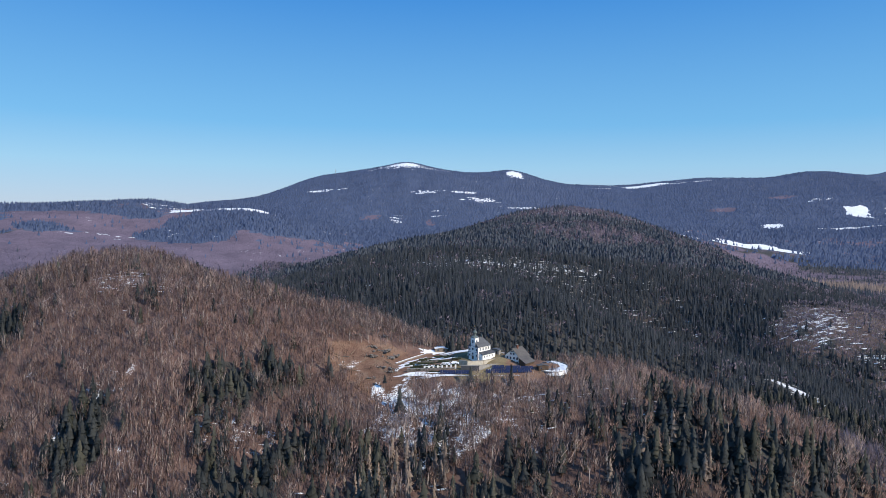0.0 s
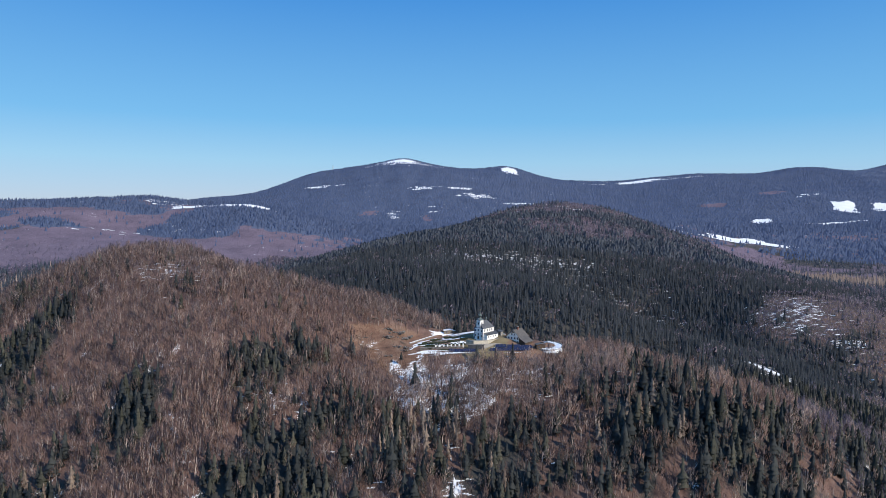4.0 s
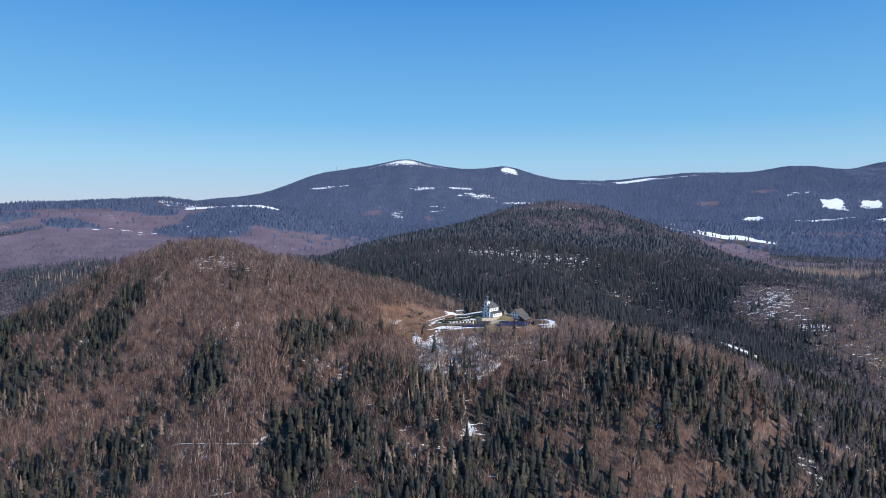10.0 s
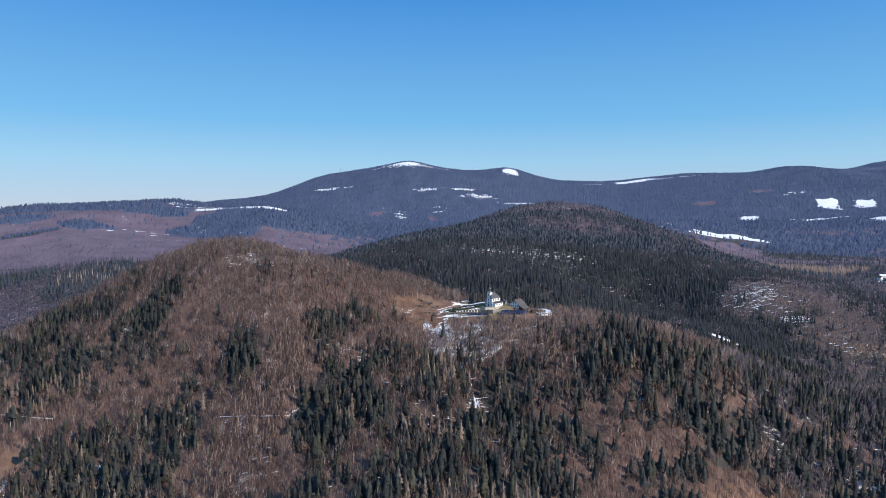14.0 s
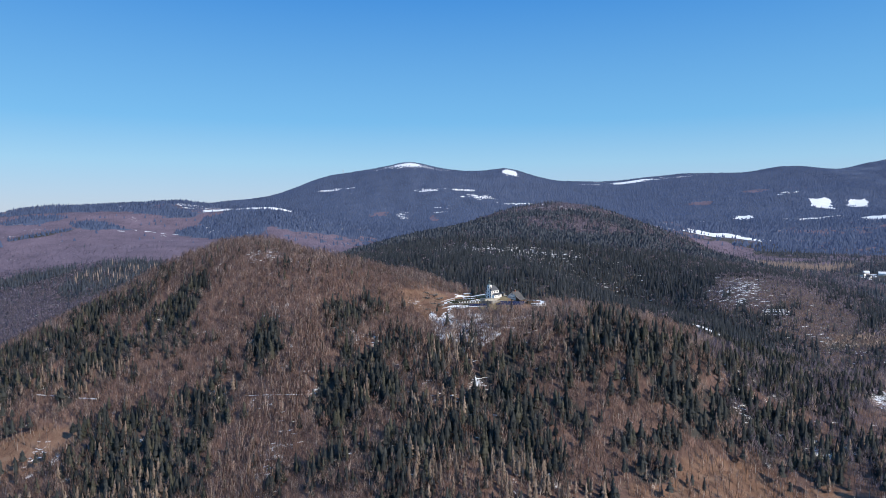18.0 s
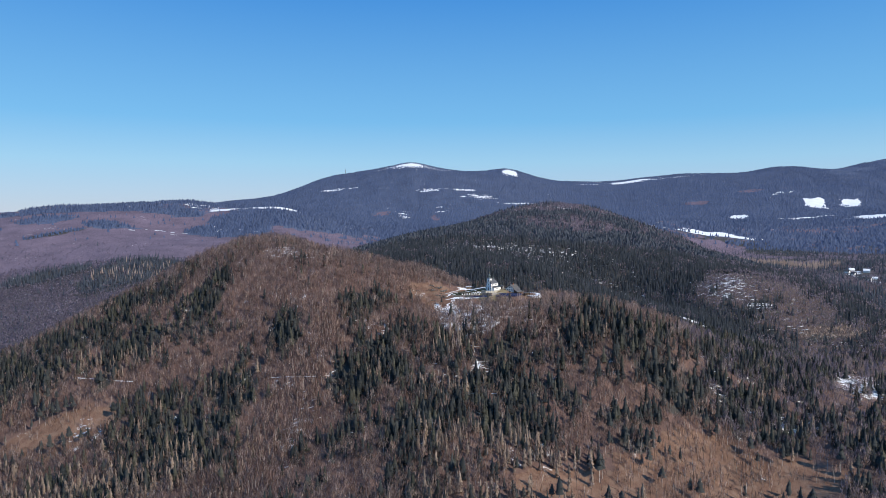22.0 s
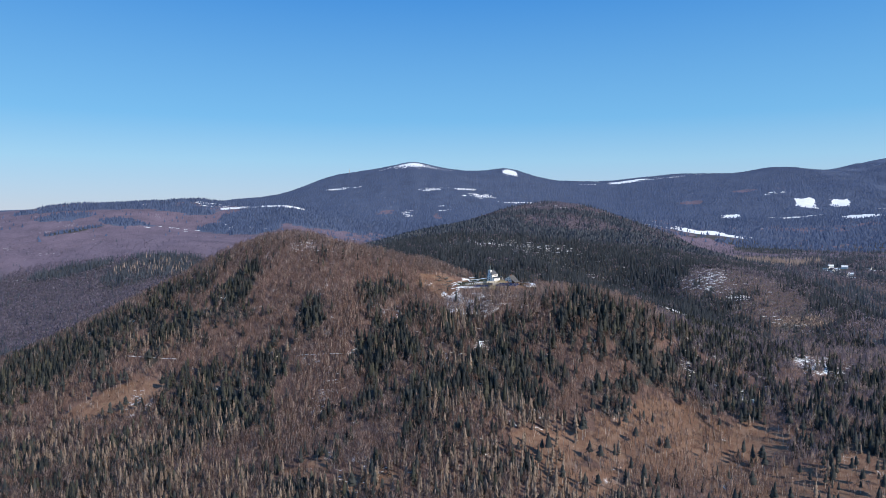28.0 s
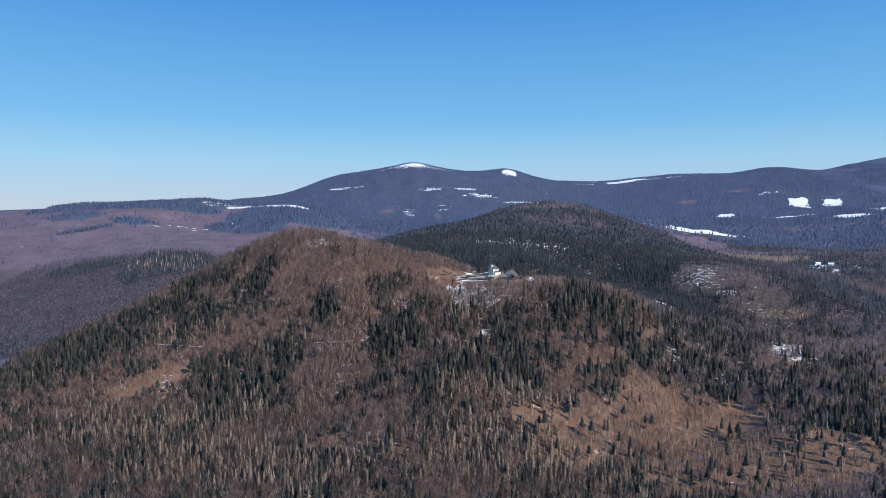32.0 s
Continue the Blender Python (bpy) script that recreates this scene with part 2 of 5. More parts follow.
# the church ridge
swells([
    (-96, -28, 60, 60, -8.7),
    (240, -28, 60, 60, 13.5),
    (144, 20, 110, 110, 56.6),
    (0, 20, 60, 60, 12.2),
    (-560, 20, 110, 110, 53.8),
    (-144, 68, 60, 60, 7.0),
    (-48, 116, 60, 60, -18.7),
])
# behind the ridge
swells([
    (-192, 164, 60, 60, -41.1),
    (-96, 164, 60, 60, -15.3),
    (192, 164, 60, 60, -62.4),
    (48, 164, 60, 60, -71.7),
    (320, 196, 110, 110, 18.6),
    (-560, 196, 110, 110, -19.5),
    (496, 196, 110, 110, -41.1),
    (-1124, 204, 220, 220, -20.9),
    (988, 204, 220, 220, -33.4),
    (-244, 204, 220, 220, 197.7),
    (-120, 284, 110, 110, -83.5),
    (-3000, 360, 900, 900, -11.3),
    (-560, 372, 110, 110, 48.3),
    (-384, 372, 110, 110, -104.4),
    (-208, 372, 110, 110, -38.8),
    (144, 372, 110, 110, 32.6),
    (-772, 380, 220, 220, -34.6),
    (1340, 380, 220, 220, -21.5),
])
# behind the ridge
swells([
    (320, 460, 110, 110, -60.0),
    (496, 460, 110, 110, 41.5),
    (-32, 548, 110, 110, 15.7),
])
# dark spruce hill and side valleys
swells([
    (-1280, 840, 450, 450, -97.6),
    (-68, 908, 220, 220, 64.9),
    (812, 908, 220, 220, -39.6),
    (2760, 1080, 900, 900, 46.2),
    (-948, 1084, 220, 220, 37.8),
    (520, 1200, 450, 450, 105.7),
    (812, 1260, 220, 220, -65.8),
    (-420, 1260, 220, 220, -28.9),
    (284, 1436, 220, 220, 64.6),
    (1340, 1436, 220, 220, -34.1),
    (-1280, 1560, 450, 450, 50.7),
])
# far valleys
swells([
    (-244, 1788, 220, 220, -34.1),
    (-948, 1788, 220, 220, -61.8),
    (-3000, 1800, 900, 900, -145.7),
    (520, 1920, 450, 450, 49.8),
    (-772, 1964, 220, 220, 88.0),
    (-1300, 2140, 220, 220, 19.4),
    (2760, 2520, 900, 900, 93.5),
    (-1560, 2520, 900, 900, 174.0),
    (-3000, 2520, 900, 900, 220.8),
    (1320, 2520, 900, 900, 32.9),
    (-200, 2640, 450, 450, -59.9),
    (-920, 3000, 450, 450, -107.8),
    (-2000, 3000, 450, 450, -141.4),
])
# far mountain
swells([
    (-840, 3750, 170, 420, 36.2),
    (840, 3750, 170, 420, 35.6),
    (1240, 3750, 340, 600, 124.7),
    (3320, 3750, 340, 600, 198.5),
    (440, 3750, 170, 420, 78.7),
    (-1000, 3750, 700, 800, 209.0),
    (2300, 3750, 700, 800, 212.9),
    (2280, 3750, 170, 420, 64.5),
    (1720, 3750, 340, 600, 134.1),
    (3200, 3750, 700, 800, 232.3),
    (200, 3750, 700, 800, 321.2),
    (-360, 3750, 340, 600, 88.9),
])
# the spur that runs down to the south-east of the church
swells([
    (60, -70, 45, 45, 5.1),
    (60, -20, 45, 45, -3.0),
    (60, 30, 45, 45, -9.4),
    (60, 80, 45, 45, -4.6),
    (115, -120, 45, 45, 9.2),
    (115, -70, 45, 45, 24.0),
    (115, 80, 45, 45, 5.2),
    (170, -120, 45, 45, 5.9),
    (170, -70, 45, 45, 16.1),
    (170, -20, 45, 45, -14.4),
    (170, 30, 45, 45, -8.3),
    (230, -120, 45, 45, 6.8),
    (230, -70, 45, 45, 11.6),
    (230, -20, 45, 45, -8.3),
    (230, 30, 45, 45, -8.3),
    (230, 80, 45, 45, -4.4),
    (290, -20, 45, 45, -2.9),
])
# the hollow behind the spur and the west flank
swells([
    (290, -70, 45, 45, 1.8),
    (290, 30, 45, 45, -5.2),
    (290, 80, 45, 45, -13.1),
    (350, 30, 45, 45, -6.7),
    (350, 80, 45, 45, -30.3),
    (-640, 30, 60, 60, -4.5),
    (-640, 110, 60, 60, -3.7),
    (-570, 30, 60, 60, -4.5),
    (-490, 110, 60, 60, -1.3),
    (-410, 30, 60, 60, -2.7),
    (-410, 110, 60, 60, 3.6),
    (-330, 30, 60, 60, 3.7),
])
# the grassy knoll beside the church
swells([(-80, 50, 24, 16, 11.5)])
# the wooded plateau to the north-west
swells([(-1205, 2235, 120, 110, 23), (-1790, 2075, 80, 90, 14), (-1530, 3640, 130, 220, 14)])
# last touches: the summit, its long shoulder, a field tilted to the south, the ski slopes
swells([
    (-255, 3720, 85, 200, 22),
    (390, 3600, 70, 160, 8),
    (-1150, 3720, 230, 420, -20),
    (1000, 1890, 240, 90, 22),
    (985, 1650, 230, 60, -8),
    (1920, 2760, 320, 160, 42),
])


def terrace(x, y):
    """The levelled ground round the church and how far it holds."""
    z = 0.2 + np.clip((y + 15.0) * 0.37, 0.0, 7.0) * np.exp(-((x - 4.0) / 30.0) ** 2) + np.clip((y + 15.0) * 0.09, 0.0, 1.8)
    d = np.sqrt(((x - 4.0) / 66.0) ** 2 + ((y - 6.0) / 30.0) ** 2)
    return z, 1.0 - smooth(d, 0.82, 1.15)


def height(x, y):
    x, y = np.asarray(x, float), np.asarray(y, float)
    z = np.full(x.shape, -60.0)
    for cx, cy, sx, sy, h in LAND:
        z = z + h * np.exp(-(x - cx) ** 2 / (2 * sx * sx) - (y - cy) ** 2 / (2 * sy * sy))
    far = smooth(y, 1200.0, 2600.0)
    z = z + (fractal(x, y, 60.0, 11) - 0.5) * (4.0 + 3.0 * far) + (fractal(x * 1.0, y * 0.45, 420.0, 21) - 0.5) * 46.0 * far * (1 - smooth(y, 3300.0, 3700.0) * 0.8)
    z = z + 5.0 * smooth(y, 2500.0, 2900.0)
    t, hold = terrace(x, y)
    return z * (1 - hold) + t * hold


def at(x, y, up=0.0):
    return Vector((x, y, float(height(np.array([x]), np.array([y]))[0]) + up))


def oval(x, y, cx, cy, rx, ry, turn=0.0, ragged=0.35, seed=3):
    """1 inside a ragged oval of the plan, 0 outside."""
    a = radians(turn)
    u, v = (x - cx) * math.cos(a) + (y - cy) * math.sin(a), -(x - cx) * math.sin(a) + (y - cy) * math.cos(a)
    d = np.sqrt((u / rx) ** 2 + (v / ry) ** 2) + (fractal(x, y, max(6.0, min(rx, ry) * 0.7), seed) - 0.5) * ragged * 2
    return 1.0 - smooth(d, 0.85, 1.12)


# Plan of the open ground: grass clearings (x, y, reach, reach, turn).
CLEARINGS = [
    (-72, 4, 30, 22, -14), (-60, -16, 20, 13, 0), (-465, -122, 58, 30, 14), (170, -268, 120, 42, -6), (228, -214, 86, 32, -10), (42, -274, 46, 27, 25), (290, -330, 160, 50, 10),
    (60, -320, 50, 26, 10), (-140, -325, 40, 20, 0), (-200, -290, 26, 16, 0),
]
# Snow on the ground, under thin woods or in the open.
SNOWY_SLOPES = [
    (-53, -36, 27, 20, 40, 0.53), (-46, -14, 7, 5, 40, 0.44), (-20, -52, 46, 26, 0, 0.50), (25, -36, 45, 14, 0, 0.36), (-272, 72, 34, 22, 20, 0.4), (342, 232, 12, 40, 32, 0.62),
    (486, 432, 42, 66, -10, 0.42), (510, 346, 22, 10, 0, 0.55), (98, 735, 150, 20, 0, 0.5), (-120, 650, 40, 18, 0, 0.5),
]
SNOWY_WOODS = [
    (418, -86, 34, 48, -20, 0.47), (292, -158, 14, 14, 0, 0.5), (229, -130, 8, 18, 0, 0.5), (-425, -140, 14, 18, 0, 0.42), (-22, -126, 7, 10, 0, 0.6), (-205, -175, 16, 40, 10, 0.4), (-150, -60, 24, 16, 0, 0.4), (470, -90, 40, 40, 0, 0.42),
    (560, 250, 40, 30, 0, 0.36), (200, 640, 120, 60, 0, 0.36), (250, -110, 30, 30, 0, 0.36), (-60, -110, 60, 30, 0, 0.33),
]


def plan(x, y):
    """What grows at each place: how dense, how much spruce, how much larch; and grass, needles and snow on the ground."""
    n1, n2 = fractal(x, y, 90.0, 31), fractal(x, y, 34.0, 41)
    blend = 0.20 * n1 + 0.36 * n2 + 0.44 * fractal(x, y, 15.0, 45, 2)
    spruce = np.full(x.shape, 0.30)

    def put(cx, cy, rx, ry, turn, v):
        nonlocal spruce
        w = oval(x, y, cx, cy, rx, ry, turn, 0.3, 5)
        spruce = spruce * (1 - w) + v * w

    # the bare hill and its west flank
    put(-480, 30, 170, 110, 0, 0.38)
    put(-240, 60, 150, 110, 0, -0.16)
    put(-335, 95, 40, 34, 0, 0.34)
    put(-288, 44, 46, 15, 24, -0.25)
    put(-470, 85, 45, 28, 0, 0.12)
    put(-357, 22, 27, 28, 24, 0.72)
    put(-505, 35, 34, 28, 0, 0.70)
    put(-326, -59, 58, 26, 25, 0.06)
    put(-451, -22, 36, 29, 32, 0.42)
    put(-360, -128, 85, 40, 20, 0.66)
    put(-391, -68, 19, 17, 30, 0.05)
    put(-560, -25, 120, 52, 10, 0.84)
    put(-490, 48, 42, 26, 0, 0.80)
    put(-368, -42, 50, 19, 20, 0.16)
    put(-311, -155, 60, 56, 19, 0.86)
    put(-380, 1, 48, 27, 20, 0.60)
    put(-411, -246, 100, 64, 29, 0.56)
    put(-590, -60, 90, 34, 20, 0.92)
    put(-560, -125, 50, 16, 10, -0.2)
    put(-286, -261, 36, 39, 20, 0.30)
    put(-262, -150, 14, 21, 22, 0.08)
    put(-214, -150, 29, 118, -14, -0.30)
    put(-240, -59, 19, 25, 17, 0.86)
    # below the church
    put(-144, -30, 47, 17, 8, 0.86)
    put(-149, -39, 36, 10, 12, 0.80)
    put(-128, -54, 37, 8, 7, 0.12)
    put(-139, -144, 27, 63, 10, 0.80)
    put(-118, -162, 57, 93, 4, 0.78)
    put(-92, -92, 46, 36, 4, 0.74)
    put(-78, -177, 30, 42, 3, 0.58)
    put(-98, -293, 36, 35, 3, 0.44)
    put(-75, 68, 72, 42, 0, -0.40)
    put(-64, -28, 27, 20, 2, -0.35)
    put(8, -56, 54, 32, -6, 0.02)
    put(-44, -48, 40, 17, 0, -0.25)
    put(-46, -40, 34, 24, 0, -1.4)
    put(4, -46, 32, 28, 0, -1.2)
    put(62, -58, 24, 22, 0, 0.44)
    put(29, -74, 16, 24, -8, 0.42)
    put(-19, -108, 28, 23, -3, 0.50)
    put(0, -186, 62, 58, -5, 0.60)
    put(9, -173, 41, 41, -7, 0.74)
    put(-9, -290, 52, 38, -6, 0.14)
    # the south-east spur
    put(84, -108, 27, 22, -14, 0.46)
    put(72, -14, 26, 18, 0, 0.42)
    put(152, -120, 62, 42, -21, 1.02)
    put(205, -110, 42, 40, -21, 0.98)
    put(75, -151, 24, 16, -14, 0.50)
    put(108, -158, 25, 11, -18, 0.30)
    put(84, -190, 44, 18, -15, 0.60)
    put(102, -165, 31, 14, -13, 0.42)
    put(88, -150, 66, 46, -15, 0.66)
    put(144, -170, 16, 13, -22, 0.82)
    put(118, -205, 60, 22, -15, 0.74)
    put(170, -38, 110, 20, -22, -0.10)
    put(105, -32, 30, 22, 0, 0.10)
    put(330, -40, 80, 80, -25, 0.74)
    put(285, -50, 26, 34, -27, 0.36)
    put(268, -128, 66, 52, -30, 0.88)
    put(330, -92, 44, 34, -32, 0.72)
    put(430, 110, 80, 120, -32, 0.44)
    put(320, 10, 20, 40, -28, 0.70)
    put(338, -235, 45, 76, -32, 0.60)
    put(480, -200, 120, 120, 0, 0.62)
    put(42, -274, 44, 26, 25, 0.12)
    put(190, -268, 130, 46, -8, 0.10)
    put(238, -212, 100, 40, -10, 0.14)
    put(290, -174, 20, 26, -27, 0.80)
    put(-30, -350, 150, 50, 0, 0.30)
    dark = smooth(y, 85.0, 150.0) * (1 - smooth(y, 1150.0, 1400.0)) * (1 - smooth(np.abs(x - 130.0 + (y - 500) * 0.05), 380.0, 520.0))
    spruce = spruce * (1 - dark) + 0.95 * dark
    put(-290, 125, 120, 50, 0, -0.1)
    put(340, 1310, 190, 70, 0, -0.05)
    put(150, 1120, 130, 50, 0, 0.34)
    put(320, 1060, 150, 110, 10, 0.22)
    put(560, 330, 160, 170, 0, 0.36)
    put(488, 430, 52, 80, -10, -0.10)
    put(565, 380, 70, 120, -10, -0.05)
    put(533, 350, 15, 20, 0, 0.95)
    put(470, 436, 10, 16, 0, 0.80)
    put(560, 345, 28, 30, 0, 0.42)
    put(454, 420, 9, 12, 0, 1.2)
    put(469, 383, 8, 10, 0, 1.2)
    put(508, 345, 9, 16, 0, 1.2)
    put(428, 286, 42, 80, -20, 0.90)
    put(700, 900, 260, 130, 0, 0.62)
    put(780, 430, 120, 160, 0, 0.70)
    put(640, 690, 180, 70, 0, 0.66)
    put(1100, 900, 300, 260, 0, 0.50)
    put(1250, 1650, 750, 380, 0, 0.66)
    put(830, 1350, 130, 90, 28, -0.05)
    put(1094, 1408, 90, 110, 0, 0.95)
    put(1500, 1900, 200, 60, 0, 0.3)
    left = (1 - smooth(x, -650.0, -430.0)) * smooth(y, 330.0, 480.0)
    spruce = spruce * (1 - left) - 0.2 * left
    put(-1090, 740, 180, 130, 0, -0.15)
    put(-1160, 1020, 115, 62, 20, 0.95)
    put(-890, 975, 150, 150, 0, 0.72)
    put(-1560, 1700, 110, 80, 0, 0.85)
    put(-1405, 1485, 105, 24, 47, 0.95)
    put(-1303, 1640, 100, 52, 0, 1.0)
    put(-700, 1925, 300, 175, 0, 1.6)
    put(-865, 1690, 165, 120, -20, 1.5)
    put(-1180, 1960, 130, 70, 0, 1.2)
    put(-1500, 1950, 420, 90, 10, 0.85)
    put(-430, 1500, 200, 130, 0, -0.35)
    put(-240, 2000, 130, 130, 0, 1.3)
    far = smooth(y, 1950.0, 2250.0)
    spruce = spruce * (1 - far) + 1.25 * far
    for c in ((1330, 2760, 90, 40), (560, 2800, 70, 40), (-380, 2700, 60, 60), (1700, 2900, 80, 50), (1950, 2950, 90, 40), (-80, 2560, 26, 90)):
        put(*c, 0, 0.25)
    near = 1 - smooth(y, 60.0, 140.0)
    spruce = smooth((1 - 0.12 * near) * spruce + 0.03 * near + (blend - 0.5) * 2.6, 0.06, 0.94)

    larch = np.zeros(x.shape)
    for c in ((-44, -92, 28, 18, 0), (-10, -335, 130, 55, 0), (40, -250, 40, 30, 0), (-430, -235, 120, 42, 10), (-330, -335, 90, 40, 0), (-20, -235, 60, 26, 0), (-330, -200, 50, 30, 0), (-60, -160, 30, 14, 0), (-500, -190, 40, 20, 0), (-230, -350, 90, 50, 0), (895, 1010, 140, 110, 0), (580, 260, 52, 20, 0), (-900, 985, 120, 90, 0), (-455, -50, 60, 18, 0), (-330, -300, 70, 40, 0)):
        larch = np.maximum(larch, np.where(y > 100.0, np.where(x > 0.0, 0.95, 0.14), 0.42) * oval(x, y, *c, 0.4, 7))
    larch = np.maximum(larch, 0.55 * oval(x, y, -10, -340, 80, 40, 0, 0.4, 7))
    larch = np.maximum(larch, 0.12 * smooth(n2, 0.52, 0.66) * (1 - smooth(y, -110.0, -70.0)))

    grass = np.zeros(x.shape)
    for c in CLEARINGS:
        grass = np.maximum(grass, oval(x, y, *c, 0.45, 9))
    snow = np.zeros(x.shape)
    for c in SNOWY_SLOPES + SNOWY_WOODS:
        snow = np.maximum(snow, c[5] * oval(x, y, *c[:5], 0.7, 13))
    snow = np.maximum(snow, 0.37 * smooth(fractal(x, y, 30.0, 51), 0.52, 0.70))
    dense = np.ones(x.shape)
    dense = np.minimum(dense, 1 - 0.74 * grass * smooth(n2 + 0.4 * n1, 0.46, 0.74))
    dense = np.minimum(dense, 1 - 0.40 * oval(x, y, 486, 432, 46, 70, -10, 0.5, 9))
    dense = np.minimum(dense, 1 - 0.96 * np.maximum(oval(x, y, -70, 4, 27, 20, -14, 0.45, 9), 0.9 * oval(x, y, -465, -122, 50, 24, 14, 0.45, 9)))
    for c in ((-54, -34, 22, 18, 40, 0.50), (110, 715, 210, 75, 0, 0.46), (60, 600, 170, 36, 0, 0.62), (955, 1525, 200, 62, 8, 0.12), (-120, 650, 36, 12, 0, 0.3), (-22, -126, 7, 10, 0, 0.0), (332, 214, 40, 30, -35, 0.12), (414, -96, 40, 54, -25, 0.35), (-272, 72, 34, 20, 20, 0.75)):
        dense = np.minimum(dense, 1 - (1 - c[5]) * oval(x, y, *c[:5], 0.4, 15))
    stands = np.maximum(oval(x, y, -960, 960, 300, 170, 10, 0.5, 5), np.maximum(oval(x, y, -1303, 1640, 108, 60, 0, 0.3, 5), np.maximum(oval(x, y, -1405, 1485, 110, 30, 47, 0.3, 5), np.maximum(oval(x, y, -700, 1925, 310, 185, 0, 0.3, 5), oval(x, y, -865, 1690, 175, 130, -20, 0.3, 5)))))
    hazy_heath = np.maximum(oval(x, y, -1250, 1420, 420, 330, 0, 0.3, 27), oval(x, y, -900, 1300, 330, 200, 0, 0.3, 27)) * (1 - stands)
    dense = np.minimum(dense, 1 - 0.72 * hazy_heath)
    dense = np.minimum(dense, 1 - oval(x, y, 990, 825, 60, 75, -10, 0.5, 15))
    dense = np.minimum(dense, 1 - np.maximum(oval(x, y, 955, 712, 22, 30, 0, 0.5, 15), oval(x, y, 1084, 815, 22, 26, 0, 0.5, 15)))
    for c in FIELDS:
        dense = np.minimum(dense, 1 - oval(x, y, c[0], c[1], c[2] * 0.97, c[3] * 0.92, c[4], 0.28, 17))
    _, hold = terrace(x, y)
    grass = np.maximum(grass, 0.8 * hold)
    dense = np.where(hold > 0.5, 0.0, dense)
    return dense, spruce, larch, grass, snow


# Open snow fields far off: x, y, reach, reach, turn.
FIELDS = [
    (975, 1625, 168, 72, 8), (735, 1560, 40, 18, 20), (1873, 2565, 54, 88, -28), (2045, 2535, 46, 80, -32), (1930, 2200, 90, 60, -32), (2250, 2300, 120, 60, 0),
    (1412, 2405, 42, 36, 0), (1129, 2336, 58, 18, 10), (1700, 2330, 80, 12, 0), (-780, 2000, 120, 30, -4), (-1000, 2030, 60, 26, 0),
    (-255, 3585, 88, 60, 0), (395, 3490, 48, 85, 0), (1195, 3510, 150, 58, 14),
]

# Broken snow among the far woods: x, y, reach, reach, number of scraps.
SCRAPS_MOUNTAIN = [
    (-250, 3590, 130, 90, 132), (-150, 3540, 150, 40, 44), (960, 3600, 80, 20, 19), (1560, 3560, 130, 16, 26), (-695, 3235, 105, 12, 30), (-116, 3053, 60, 26, 26), (110, 3060, 110, 14, 26),
    (181, 2959, 70, 40, 35), (470, 2870, 220, 14, 57), (640, 2800, 120, 12, 26), (-240, 2640, 30, 70, 11),
]
SCRAPS_SLOPES = [
    (-60, 2700, 40, 60, 5), (-1900, 2120, 120, 12, 8), (-1167, 2140, 60, 16, 10), (-1040, 2090, 110, 26, 14), (-1320, 2150, 60, 10, 7), (-870, 2035, 130, 14, 12),
    (1815, 2760, 90, 30, 9), (1700, 2330, 160, 20, 10), (1480, 3500, 130, 14, 26), (1700, 3555, 60, 10, 8), (905, 3470, 60, 8, 12), (-1120, 2120, 70, 22, 22), (-1000, 2040, 40, 14, 16), (-1430, 1990, 60, 12, 14),
]
SCRAPS_UPLAND = [
    (130, 1330, 60, 8, 16), (250, 1340, 60, 8, 14), (330, 1320, 40, 8, 8), (300, 1345, 50, 5, 16), (345, 1305, 30, 12, 12), (800, 1770, 150, 30, 9), (-900, 1700, 120, 60, 8), (-1150, 1650, 160, 60, 8),
]
SCRAPS_HILL = [
    (98, 735, 200, 70, 220), (60, 665, 180, 40, 60), (-95, 620, 60, 34, 34), (10, 690, 70, 30, 30), (150, 560, 260, 120, 150), (-60, 560, 90, 60, 40), (-120, 650, 45, 16, 14), (40, 620, 220, 90, 60), (260, 560, 140, 90, 40),
    (330, 700, 90, 20, 14), (300, 420, 120, 60, 10), (490, 430, 60, 60, 90), (512, 346, 22, 12, 24), (540, 290, 40, 30, 10), (342, 232, 14, 34, 60),
    (590, 240, 60, 50, 8), (60, 800, 200, 30, 12),
]
SCRAPS_NEAR = [
    (402, -100, 22, 18, 46), (292, -158, 14, 14, 24), (229, -130, 8, 18, 20), (420, -78, 24, 44, 70), (-60, -185, 70, 60, 40), (-205, -180, 20, 60, 30), (-150, -60, 40, 30, 20), (330, -130, 60, 30, 30), (-445, -125, 10, 16, 24),
    (-150, -320, 50, 30, 40), (90, -60, 70, 30, 24), (-20, -128, 10, 10, 14), (-40, -120, 70, 40, 20), (40, -42, 50, 14, 26), (270, 10, 90, 30, 24),
    (-230, 70, 60, 30, 24), (-275, 80, 34, 16, 40), (-255, 60, 30, 10, 20), (230, 100, 60, 30, 20),
]

# ---- ground: one sheet to the horizon ----
def steps(*runs):
    out = []
    for a, b, s in runs:
        out.extend(np.arange(a, b, s).tolist())
    return np.array(out + [runs[-1][1]])


gx = steps((-6000, -2000, 200), (-2000, -700, 26), (-700, 620, 8), (620, 2200, 26), (2200, 6000, 190))
gy = steps((-6000, -1500, 300), (-1500, -460, 26), (-460, 300, 8), (300, 1300, 17), (1300, 3400, 26), (3400, 4000, 15), (4000, 8000, 200))
GX, GY = np.meshgrid(gx, gy)
GZ = height(GX, GY)
nx, ny = len(gx), len(gy)


